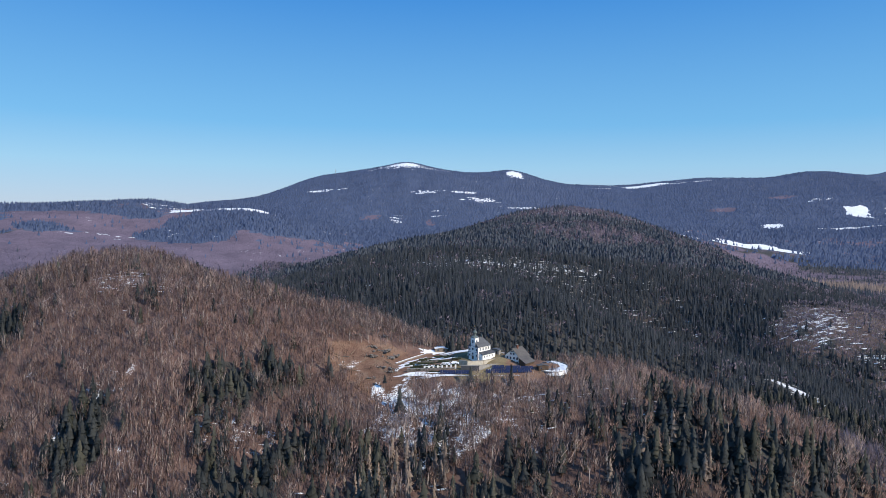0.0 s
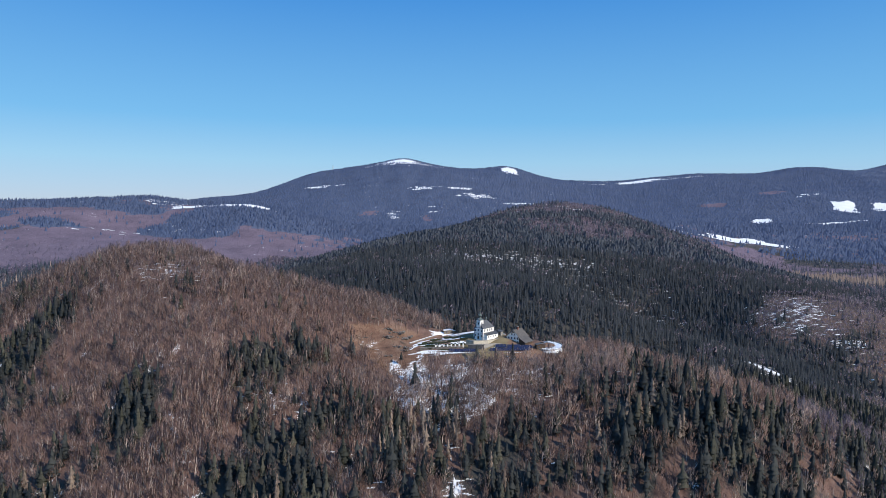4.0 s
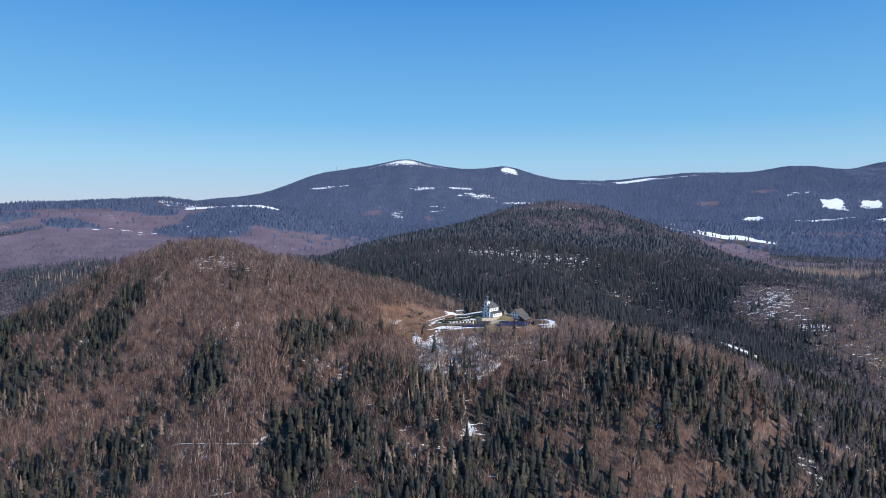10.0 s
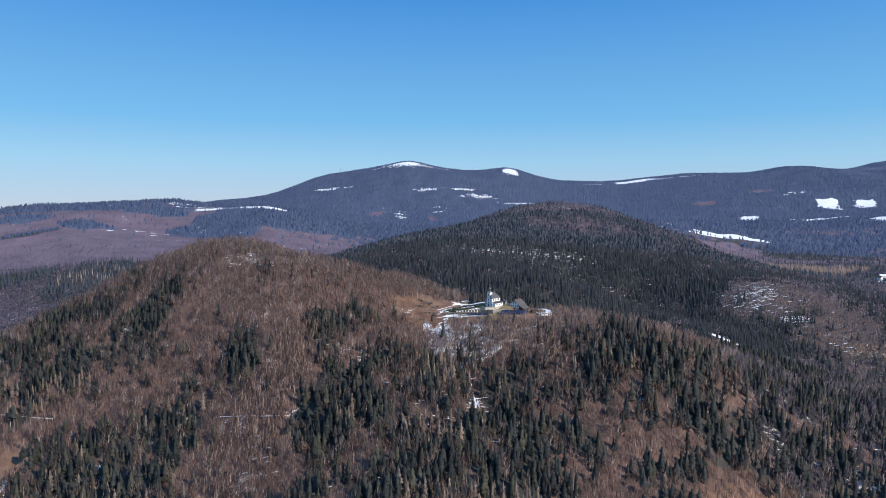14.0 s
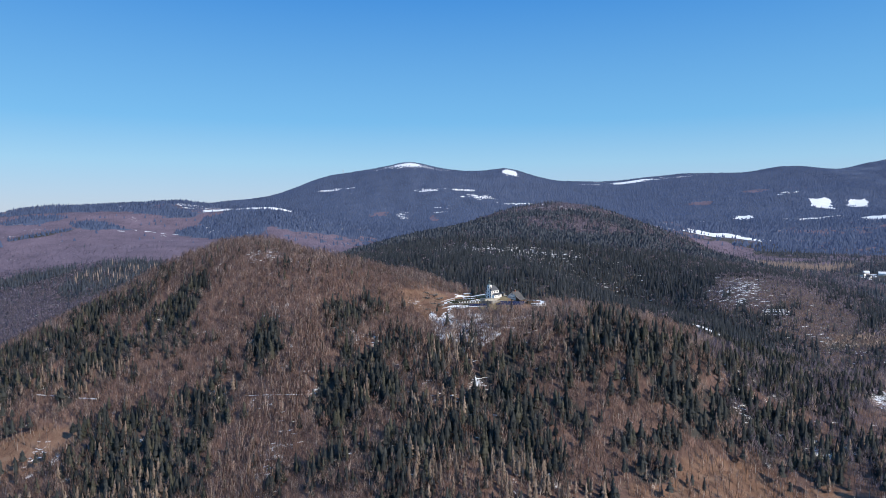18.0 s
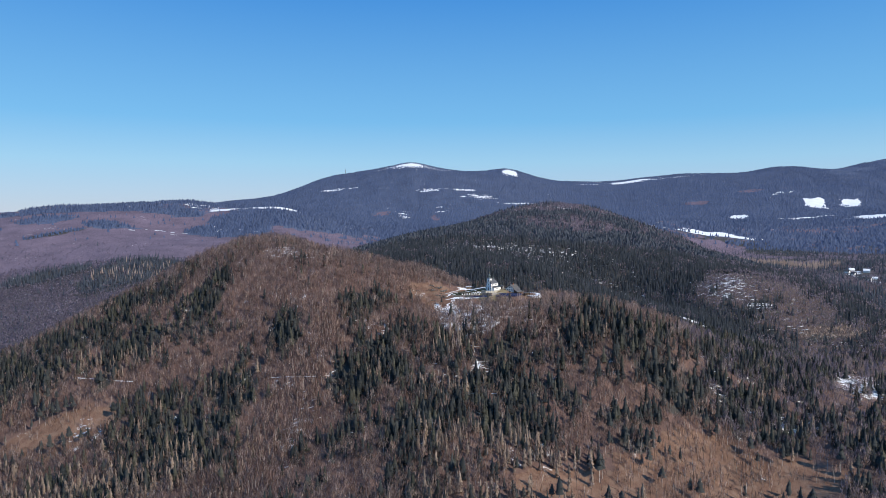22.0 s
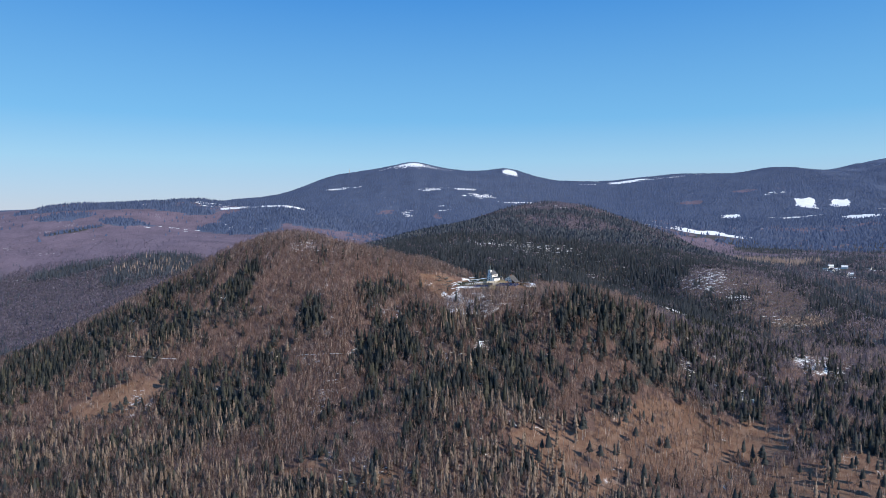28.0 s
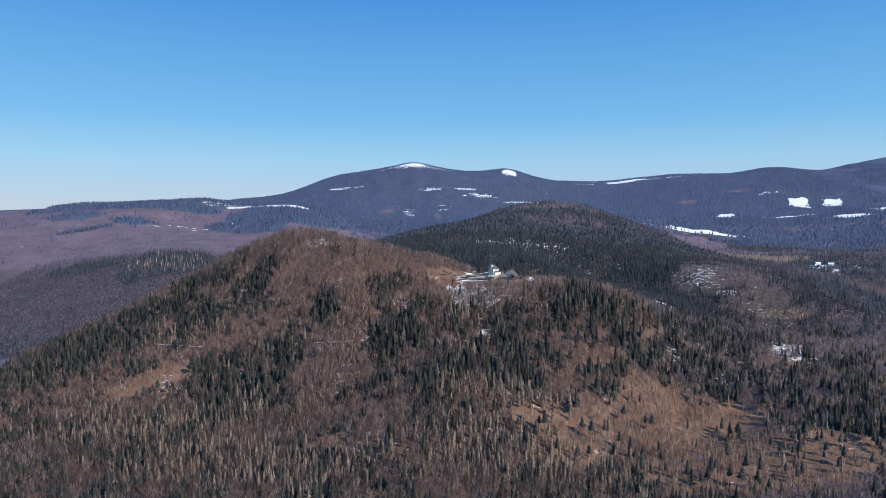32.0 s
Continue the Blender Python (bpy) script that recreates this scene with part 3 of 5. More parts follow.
def mesh_from(name, verts, faces, mats, index=None, sides=3, uneven=None):
    """A mesh from numpy arrays of corners and of faces with the same number of sides."""
    me = bpy.data.meshes.new(name)
    me.vertices.add(len(verts))
    me.vertices.foreach_set("co", np.ascontiguousarray(verts, dtype=np.float32).ravel())
    me.loops.add(faces.size)
    me.loops.foreach_set("vertex_index", np.ascontiguousarray(faces, dtype=np.int32).ravel())
    me.polygons.add(len(faces))
    me.polygons.foreach_set("loop_start", np.arange(0, faces.size, sides, dtype=np.int32))
    for m in mats:
        me.materials.append(m)
    if index is not None:
        me.polygons.foreach_set("material_index", np.ascontiguousarray(index, dtype=np.int32))
    me.update(calc_edges=True)
    me.validate()
    return me


idx = np.arange(nx * ny).reshape(ny, nx)
quads = np.stack([idx[:-1, :-1], idx[:-1, 1:], idx[1:, 1:], idx[1:, :-1]], -1).reshape(-1, 4)
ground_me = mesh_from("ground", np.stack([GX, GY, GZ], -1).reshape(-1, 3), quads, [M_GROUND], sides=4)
ground_me.polygons.foreach_set("use_smooth", np.ones(len(quads), dtype=bool))
g_dense, g_spruce, g_larch, g_grass, g_snow = plan(GX, GY)
# The far spruce floor takes its blue haze tint beyond y 1400.
# The purple haze-tinted heath spreads with distance over the outlying ground.
for key, val in (("needles", np.maximum(g_spruce, 0.52 * smooth(GY, 120.0, 220.0) * (1 - smooth(GY, 1000.0, 1200.0))) * (1 - g_grass)), ("grass", g_grass), ("snow", g_snow), ("lawn", terrace(GX, GY)[1] * smooth(GX, -20.0, -8.0) * (1 - smooth(GX, 16.0, 26.0))), ("hazed_floor", g_spruce * smooth(GY, 1400.0, 1700.0) * 1.3), ("hazy_heath", np.maximum(1.6 * smooth(GY, 500.0, 1000.0), np.maximum(0.42 * smooth(GX, 330.0, 480.0) * smooth(GY, 120.0, 260.0), 1.6 - 1.6 * smooth(GX, -900.0, -620.0))))):
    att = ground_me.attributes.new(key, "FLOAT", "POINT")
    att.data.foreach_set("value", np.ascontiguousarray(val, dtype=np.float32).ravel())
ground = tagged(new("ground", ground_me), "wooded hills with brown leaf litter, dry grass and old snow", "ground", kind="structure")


def snow_field(cx, cy, rx, ry, turn, seed):
    """A sheet of old snow with a ragged edge, lying on the land."""
    rings, around = 9, 90
    a = np.linspace(0, 2 * np.pi, around, endpoint=False)
    edge = 1.0 + 1.1 * (fractal(np.cos(a) * 3 + 40 + seed * 7, np.sin(a) * 3 + 40, 1.0, 60 + seed, 4) - 0.5)
    p = np.sign(np.cos(a)) * np.abs(np.cos(a)) ** 0.7, np.sign(np.sin(a)) * np.abs(np.sin(a)) ** 0.7
    r = np.linspace(0, 1, rings + 1)[1:]
    u, v = (r[:, None] * p[0] * edge * rx).ravel(), (r[:, None] * p[1] * edge * ry).ravel()
    u, v = np.r_[0.0, u], np.r_[0.0, v]
    t = radians(turn)
    x, y = cx + u * math.cos(t) - v * math.sin(t), cy + u * math.sin(t) + v * math.cos(t)
    lift = 1.2 if cy > 1000 else 0.12
    z = height(x, y) + lift
    f = []
    for k in range(around):
        k2 = (k + 1) % around
        f.append((0, 1 + k, 1 + k2))
        for q in range(rings - 1):
            o = 1 + q * around
            f.append((o + k, o + around + k, o + around + k2))
            f.append((o + k, o + around + k2, o + k2))
    me = mesh_from("snow_field", np.stack([x, y, z], 1), np.array(f), [M_SNOW])
    return tagged(new("snow_field", me), "open field of old white snow among dark woods", "snow field", kind="stuff")


for k, c in enumerate(FIELDS):
    snow_field(*c, k)


def snow_scraps(rows, seed, where):
    """Thawing scraps of snow between far trees, in one mesh."""
    rs2 = np.random.RandomState(seed)
    vs, fs, o = [], [], 0
    for cx, cy, rx, ry, count in rows:
        for _ in range(count):
            x0, y0 = cx + rs2.normal(0, 0.5) * rx, cy + rs2.normal(0, 0.5) * ry
            size = rs2.uniform(0.35, 1.3) * (1.1 if cy < 200.0 else 1.9 + cy * 0.0012 if cy < 1000.0 else 1.5 + cy * 0.0026)
            a = np.arange(9) / 9 * 2 * np.pi
            r = size * rs2.uniform(0.35, 1.25, 9)
            x, y = x0 + r * (2.9 if cy < 1000 else 2.3) * np.cos(a), y0 + r * (0.42 if cy < 1000 else 1.0) * np.sin(a)
            z = height(np.r_[x0, x], np.r_[y0, y]) + (0.25 if cy < 200.0 else 0.4 if cy < 1000 else 1.0)
            vs.append(np.c_[np.r_[x0, x], np.r_[y0, y], z])
            fs.append(np.array([(0, 1 + k, 1 + (k + 1) % 9) for k in range(9)]) + o)
            o += 10
    me = mesh_from("snow_scraps", np.concatenate(vs), np.concatenate(fs), [M_SNOW])
    return tagged(new("snow_scraps", me), "thawing scraps of old snow " + where, "snow", kind="stuff")


snow_scraps(SCRAPS_MOUNTAIN, 17, "on the far mountain")
snow_scraps(SCRAPS_SLOPES, 18, "on the far wooded slopes")
snow_scraps(SCRAPS_UPLAND, 19, "on the uplands behind the church")
snow_scraps(SCRAPS_HILL, 20, "between the spruces behind the church")
snow_scraps(SCRAPS_NEAR, 21, "between the trees of the church hill")


# ---- trees ----
def part(name, bm, mat, parent, label=""):
    me = bpy.data.meshes.new(name)
    bm.to_mesh(me)
    bm.free()
    if mat is not None:
        me.materials.append(mat)
    ob = new(name, me)
    ob.parent = parent
    if label:
        ob["label"] = label
    return ob


def soften(shape, dome, rise=0.5):
    """Adds the normals of the crown as a whole, round for a dome and steep for a cone, and turns its faces outward."""
    v, f, m = shape
    if dome:
        n = v * (2.6, 2.6, 1.0) - (0.0, 0.0, 0.40)
    else:
        n = np.c_[v[:, :2] / (np.linalg.norm(v[:, :2], axis=1)[:, None] + 1e-4) * 0.85, np.full(len(v), rise)]
    n = n / (np.linalg.norm(n, axis=1)[:, None] + 1e-9)
    flat = np.cross(v[f[:, 1]] - v[f[:, 0]], v[f[:, 2]] - v[f[:, 0]])
    inward = np.einsum("ij,ij->i", flat, n[f].mean(axis=1)) < 0.0
    f = np.where(inward[:, None], f[:, ::-1], f)
    return v, f, m, n


def cone_shape(rng, tiers, around, slim):
    """A far spruce one metre high, as uneven skirts of boughs. Corners, triangles, material numbers."""
    v, f, m = [], [], []
    for q in range(tiers):
        z0, z1 = q / tiers, (min(1.0, (q + 1.75) / tiers) if q < tiers - 1 else 1.0)
        rad = slim * (0.155 * (1 - q / tiers) ** 0.85 + 0.012)
        o = len(v)
        v.append((rng.uniform(-0.02, 0.02), rng.uniform(-0.02, 0.02), z1))
        for k in range(around):
            long = rng.uniform(0.5, 1.25)
            a = 2 * math.pi * (k + rng.uniform(-0.3, 0.3)) / around
            v.append((rad * long * math.cos(a), rad * long * math.sin(a), z0 + rng.uniform(-0.04, 0.02)))
        for k in range(around):
            f.append((o, o + 1 + k, o + 1 + (k + 1) % around))
            m.append(0)
    return soften((np.array(v), np.array(f), np.array(m)), False, 1.4 if tiers == 1 else 0.5)


def spruce_shape(rng, boughs, slim=1.0, low=0.0):
    """A spruce one metre high, as it shows from afar: single drooping boughs wound round a dark core."""
    v, f, m = [], [], []
    core = slim * 0.066
    o = len(v)
    v.append((0, 0, 1.0))
    for k in range(6):
        r = core * rng.uniform(0.75, 1.2)
        v.append((r * math.cos(k * 1.047), r * math.sin(k * 1.047), low + rng.uniform(0.0, 0.10)))
    for k in range(6):
        f.append((o, o + 1 + k, o + 1 + (k + 1) % 6))
        m.append(0)
    fat = rng.uniform(0.45, 0.85)
    for q in range(boughs):
        t = (q + rng.uniform(0, 1)) / boughs
        z = low + (0.95 - low) * t ** 1.15
        reach = slim * (0.155 * (1 - t) ** fat + 0.014) * rng.uniform(0.75, 1.12)
        a = q * 2.4 + rng.uniform(-0.5, 0.5)
        wide = rng.uniform(0.17, 0.36)
        droop = rng.uniform(0.10, 0.55)
        o = len(v)
        v.append((0, 0, z + 0.030 + 0.34 * reach))
        for side in (-1, 1):
            r = reach * rng.uniform(0.6, 1.2)
            v.append((r * math.cos(a + side * wide), r * math.sin(a + side * wide), z - droop * r))
        f.append((o, o + 1, o + 2))
        m.append(0)
    return soften((np.array(v), np.array(f), np.array(m)), False)


def skirted_shape(rng, tiers, around, slim, low, airy=0.0, fringe=20):
    """A conifer one metre high: jagged skirts of boughs one above another on a tapered trunk, with single boughs standing out."""
    v, f, m = [], [], []
    for z, r in ((0.0, 0.013), (max(0.5, low + 0.1), 0.007)):
        for k in range(3):
            v.append((r * math.cos(k * 2.094), r * math.sin(k * 2.094), z))
    for k in range(3):
        k2 = (k + 1) % 3
        f += [(k, k2, 3 + k2), (k, 3 + k2, 3 + k)]
        m += [1, 1]
    fat, sway = rng.uniform(0.55, 0.90), (rng.uniform(-0.02, 0.02), rng.uniform(-0.02, 0.02))
    step = (1.0 - low) / tiers
    for q in range(tiers):
        t = q / tiers
        z0 = low + step * (q + rng.uniform(-0.2, 0.2))
        top = min(1.0, z0 + step * rng.uniform(2.0, 3.2)) if q < tiers - 1 else 1.0
        reach = slim * (0.150 * (1 - t) ** fat + 0.008) * rng.uniform(0.72, 1.12)
        sides = max(4, around - int(3 * t))
        turn = rng.uniform(0, 6.28)
        o = len(v)
        v.append((sway[0] * top, sway[1] * top, top))
        for k in range(sides):
            long = rng.uniform(0.62, 1.18) * (1.0 - airy * (k % 2))
            a = turn + 2 * math.pi * (k + rng.uniform(-0.25, 0.25)) / sides
            v.append((sway[0] * z0 + reach * long * math.cos(a), sway[1] * z0 + reach * long * math.sin(a), z0 + rng.uniform(-0.030, 0.030)))
        for k in range(sides):
            if airy and rng.random() < airy * 0.5:
                continue
            f.append((o, o + 1 + k, o + 1 + (k + 1) % sides))
            m.append(0)
    for q in range(fringe):
        t = (q + rng.uniform(0, 1)) / fringe
        z = low + (0.93 - low) * t
        reach = slim * (0.165 * (1 - t) ** fat + 0.012) * rng.uniform(0.75, 1.20)
        a, wide = q * 2.4 + rng.uniform(-0.5, 0.5), rng.uniform(0.07, 0.16)
        o = len(v)
        v.append((0, 0, z + 0.04 + 0.30 * reach))
        for side in (-1, 1):
            v.append((reach * math.cos(a + side * wide), reach * math.sin(a + side * wide), z - rng.uniform(0.0, 0.25) * reach))
        f.append((o, o + 1, o + 2))
        m.append(0)
    return soften((np.array(v), np.array(f), np.array(m)), False)


def bare_shape(rng, limbs, twigs, wide=1.0, spread=1.0, stem=0.011, lean=0.06, low=0.32, bole=0.72, bent=0.0):
    """A leafless tree one metre high: leaning trunk, rising limbs and a domed haze of twigs at their ends."""
    v, f, m = [], [], []

    def spike(a, b, w, mat):
        d = np.array(b) - np.array(a)
        s = np.cross(d, (rng.uniform(-1, 1), rng.uniform(-1, 1), rng.uniform(-0.4, 0.4)))
        s = s / (np.linalg.norm(s) + 1e-9) * w * 0.5
        o = len(v)
        v.extend([tuple(np.array(a) - s), tuple(np.array(a) + s), tuple(b)])
        f.append((o, o + 1, o + 2))
        m.append(mat)

    tilt = np.array((rng.uniform(-lean, lean) + bent, rng.uniform(-lean, lean), 0.0))
    for z, r in ((0.0, stem), (bole, stem * 0.35)):
        for k in range(3):
            v.append((tilt[0] * z + r * math.cos(k * 2.094), tilt[1] * z + r * math.sin(k * 2.094), z))
    for k in range(3):
        k2 = (k + 1) % 3
        f += [(k, k2, 3 + k2), (k, 3 + k2, 3 + k)]
        m += [1, 1]
    round_r, middle, half = 0.21 * spread, (low + 1.0) / 2, (1.0 - low) / 2

    def crown(a, e, out):
        """A place in the crown: round it, up it and out from its middle."""
        c = math.sqrt(max(0.0, 1 - e * e))
        return np.array((round_r * c * math.cos(a) * out, round_r * c * math.sin(a) * out, middle + half * e * out)) + tilt * middle

    for q in range(limbs):
        a, e = q * 2.4 + rng.uniform(-0.5, 0.5), -0.5 + 1.45 * (q + rng.uniform(0, 1)) / limbs
        end = crown(a, e, 0.66)
        z = max(low * 0.75, end[2] - rng.uniform(0.16, 0.30))
        base = tilt * z + np.array((0, 0, z))
        spike(base, end, 0.013 * min(wide, 1.5), 1 if q % 3 == 0 else 0)
        for k in range(twigs):
            a2, e2 = a + rng.uniform(-0.75, 0.75), max(-0.7, min(0.98, e + rng.uniform(-0.4, 0.4)))
            tip = crown(a2, e2, rng.uniform(0.85, 1.08))
            spike((tip[0] * 0.74, tip[1] * 0.74, tip[2] - rng.uniform(0.12, 0.24)), tip, 0.0140 * wide, 0)
    return soften((np.array(v), np.array(f), np.array(m)), True)


def wood(name, shapes, places, mats, label, category):
    """One stand of trees as a single mesh. places: x, y, z, height, girth, turn."""
    vs, fs, ms, ns, tones, base = [], [], [], [], [], 0
    pick = (lattice(places[:, 0] * 13.7, places[:, 1] * 9.1, 77) * len(shapes)).astype(int) % len(shapes)
    for k, (v, f, m, nrm) in enumerate(shapes):
        p = places[pick == k]
        if not len(p):
            continue
        c, s = np.cos(p[:, 5])[:, None], np.sin(p[:, 5])[:, None]
        hh, gg = p[:, 3][:, None], (p[:, 3] * p[:, 4])[:, None]
        X = p[:, 0][:, None] + gg * (v[:, 0] * c - v[:, 1] * s)
        Y = p[:, 1][:, None] + gg * (v[:, 0] * s + v[:, 1] * c)
        Z = p[:, 2][:, None] - 0.3 + hh * v[:, 2]
        vs.append(np.stack([X, Y, Z], -1).reshape(-1, 3))
        fs.append((f[None] + (np.arange(len(p)) * len(v))[:, None, None]).reshape(-1, 3) + base)
        ms.append(np.tile(m, len(p)))
        ns.append(np.stack([nrm[:, 0] * c - nrm[:, 1] * s, nrm[:, 0] * s + nrm[:, 1] * c, nrm[:, 2] + 0.0 * c], -1).reshape(-1, 3))
        tones.append(np.repeat(lattice(p[:, 0] * 5.3, p[:, 1] * 3.7, 83), len(v)))
        base += len(p) * len(v)
    me = mesh_from(name, np.concatenate(vs), np.concatenate(fs), mats, np.concatenate(ms))
    me.attributes.new("tone", "FLOAT", "POINT").data.foreach_set("value", np.concatenate(tones).astype(np.float32))
    me.attributes.new("custom_normal", "FLOAT_VECTOR", "POINT").data.foreach_set("vector", np.concatenate(ns).astype(np.float32).ravel())
    return tagged(new(name, me), label, category, kind="stuff")


def scatter(x0, x1, y0, y1, gap, seed):
    """Places at uneven steps over the fan of land that opens to the north."""
    rs = np.random.RandomState(seed)
    X, Y = np.meshgrid(np.arange(x0, x1, gap), np.arange(y0, y1, gap))
    X, Y = X.ravel(), Y.ravel()
    X, Y = X + rs.uniform(-0.5, 0.5, X.shape) * gap, Y + rs.uniform(-0.5, 0.5, X.shape) * gap
    fan = np.abs(X + 80.0) < 0.72 * (Y + 995.0) + 40.0
    return X[fan], Y[fan], rs


def sort_trees(X, Y, rs, spruce_high, bare_high):
    dense, spruce, larch, grass, snow = plan(X, Y)
    low_wood = 1 - smooth(Y, -110.0, -10.0)
    low_wood = low_wood * (1 - oval(X, Y, -214, -150, 32, 118, -14, 0.3, 23))
    keep = rs.uniform(0, 1, X.shape) < dense * (1 - 0.12 * low_wood)
    low_wood = low_wood[keep]
    X, Y, spruce, larch, grass = X[keep], Y[keep], spruce[keep], larch[keep], grass[keep]
    Z = height(X, Y)
    kind = np.where(rs.uniform(0, 1, X.shape) < 0.02 + np.where(Y > 150.0, 0.94, 0.83) * spruce, 0, 1)
    kind = np.where(rs.uniform(0, 1, X.shape) < larch, 2, kind)
    kind = np.where((kind == 0) & ((grass > 0.25) | (np.maximum(oval(X, Y, -488, -88, 56, 15, 16, 0.3, 5), oval(X, Y, 120, -214, 70, 14, -12, 0.3, 5)) > 0.5)) & (Y < 100.0), 3, kind)
    kind = np.where((kind == 1) & (grass > 0.25) & (Y < -50.0), 4, kind)
    size = np.where((kind == 1) | (kind == 4), bare_high, spruce_high) * rs.uniform(0.56, 1.16, X.shape) * np.where((grass > 0.5) & (kind == 1), 0.80, 1.0) * (1.05 + np.where((kind == 1) | (kind == 4), 0.16, 0.26) * low_wood) * (0.80 + 0.4 * fractal(X, Y, 55.0, 91)) * np.where(kind == 3, 1.32, 1.0) * np.where(kind == 1, 1.0 + 0.16 * oval(X, Y, 10, -66, 120, 34, 0, 0.3, 37) - 0.30 * oval(X, Y, 0, -26, 70, 9, 0, 0.3, 39), 1.0)
    girth = rs.uniform(0.85, 1.25, X.shape)
    return np.stack([X, Y, Z, size, girth, rs.uniform(0, 6.28, X.shape)], 1), kind


rng = random.Random(7)
SPRUCE_NEAR = [skirted_shape(rng, rng.choice((9, 10, 11)), 6, rng.uniform(1.05, 1.50), 0.06, 0.0, 20) for _ in range(12)]
PINE_NEAR = [skirted_shape(rng, 8, 7, rng.uniform(0.85, 1.15), rng.uniform(0.30, 0.48), 0.0, 20) for _ in range(6)]
SPRUCE_BACK = [spruce_shape(rng, 14, rng.uniform(1.3, 1.8)) for _ in range(8)]
STEMS_NEAR = [bare_shape(rng, 6, 4, 1.2, 0.70, rng.uniform(0.010, 0.014), 0.16, 0.45, 0.98) for _ in range(8)]
LEANING = [bare_shape(rng, 6, 3, 1.2, 0.70, rng.uniform(0.008, 0.012), 0.12, 0.45, 0.98, 0.13) for _ in range(6)]
SPRUCE_MID = [cone_shape(rng, 2, 6, 1.4) for _ in range(6)]
SPRUCE_DIST = [cone_shape(rng, 1, 4, 3.2) for _ in range(6)]
SPRUCE_VALE = [spruce_shape(rng, 12, rng.uniform(1.2, 1.6)) for _ in range(6)]
SPRUCE_FAR = [cone_shape(rng, 1, 5, 1.9) for _ in range(6)]
BARE_NEAR = [bare_shape(rng, 8, 6, rng.uniform(1.05, 1.35), rng.uniform(0.85, 1.20), rng.uniform(0.010, 0.015), 0.08) for _ in range(10)]
BARE_MID = [bare_shape(rng, 3, 2, 8.5, 1.4) for _ in range(6)]
BARE_ROUND = [bare_shape(rng, 9, 6, rng.uniform(1.05, 1.35), rng.uniform(1.10, 1.50), rng.uniform(0.010, 0.015), 0.08, 0.28) for _ in range(6)]
BARE_FAR = [bare_shape(rng, 5, 0, 24.0, 1.7, 0.011, 0.05, 0.10, 0.3) for _ in range(5)]
LARCH_NEAR = [skirted_shape(rng, 12, 8, rng.uniform(0.80, 1.10), 0.14, 0.35, 34) for _ in range(8)]

X, Y, rs = scatter(-720, 640, -440, 190, 5.0, 1)
near_rows, near_kind = sort_trees(X, Y, rs, 13.2, 14.4)
X, Y, rs = scatter(-520, 760, 190, 1400, 6.0, 2)
mid_rows, mid_kind = sort_trees(X, Y, rs, 15.5, 13.5)
X, Y, rs = scatter(-1350, -520, 190, 1100, 7.6, 13)
glen_rows, glen_kind = sort_trees(X, Y, rs, 17.5, 15.0)
X, Y, rs = scatter(640, 1300, -260, 1000, 8.2, 14)
out = (X > 760.0) | (Y < 190.0)
X, Y = X[out], Y[out]
dale_rows, dale_kind = sort_trees(X, Y, rs, 17.5, 14.0)
X, Y, rs = scatter(-1900, -520, 1100, 2300, 10.0, 3)
left_rows, left_kind = sort_trees(X, Y, rs, 13.0, 10.0)
X, Y, rs = scatter(760, 2300, 1000, 2300, 10.5, 4)
right_rows, right_kind = sort_trees(X, Y, rs, 13.0, 10.0)
X, Y, rs = scatter(-520, 760, 1400, 2300, 10.5, 6)
vale_rows, vale_kind = sort_trees(X, Y, rs, 13.0, 10.0)
X, Y, rs = scatter(-1800, 2900, 2300, 3860, 11.5, 5)
far_rows, far_kind = sort_trees(X, Y, rs, 8.0, 7.0)
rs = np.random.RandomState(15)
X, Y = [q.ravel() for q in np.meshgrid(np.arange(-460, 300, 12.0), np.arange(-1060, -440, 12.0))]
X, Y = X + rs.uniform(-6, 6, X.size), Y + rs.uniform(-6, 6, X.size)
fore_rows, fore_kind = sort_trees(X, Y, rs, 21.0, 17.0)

# Trees that stand singly or in the open, each a thing of its own.
def tree_thing(name, shape, mats, label, category, group):
    """A tree of one metre, as a trunk and a crown under one empty."""
    v, f, m, nrm = shape
    root = new(name)
    for piece, number, mat in (("crown", 0, mats[0]), ("trunk", 1, mats[1])):
        faces = f[m == number]
        used = np.unique(faces)
        back = np.full(len(v), 0)
        back[used] = np.arange(len(used))
        me = mesh_from(piece, v[used], back[faces], [mat])
        me.attributes.new("tone", "FLOAT", "POINT").data.foreach_set("value", np.full(len(used), abs(math.sin(len(used) * 7.1 + v[-1][0] * 900.0)), dtype=np.float32))
        me.attributes.new("custom_normal", "FLOAT_VECTOR", "POINT").data.foreach_set("vector", nrm[used].astype(np.float32).ravel())
        ob = new(piece, me)
        ob.parent = root
    return tagged(root, label, category, group)


def plant(rows, masters):
    for k, (x, y, z, h, g, turn) in enumerate(rows):
        m = Matrix.Translation((x, y, z - 0.3)) @ Matrix.Rotation(turn, 4, "Z") @ Matrix.Diagonal((h * g, h * g, h, 1))
        first = masters[k % len(masters)]
        if k < len(masters):
            first.matrix_basis = m
        else:
            ob = copy_thing(first, Matrix.Identity(4))
            ob.matrix_basis = m


def single(rows, kind, want, boxes, limit):
    """The trees of one kind in some stretches of the plan, at most so many."""
    inside = np.zeros(len(rows), bool)
    for x0, x1, y0, y1 in boxes:
        inside |= (rows[:, 0] > x0) & (rows[:, 0] < x1) & (rows[:, 1] > y0) & (rows[:, 1] < y1)
    hit = np.where(inside & (kind == want))[0]
    return hit[:: max(1, -(-len(hit) // limit))]


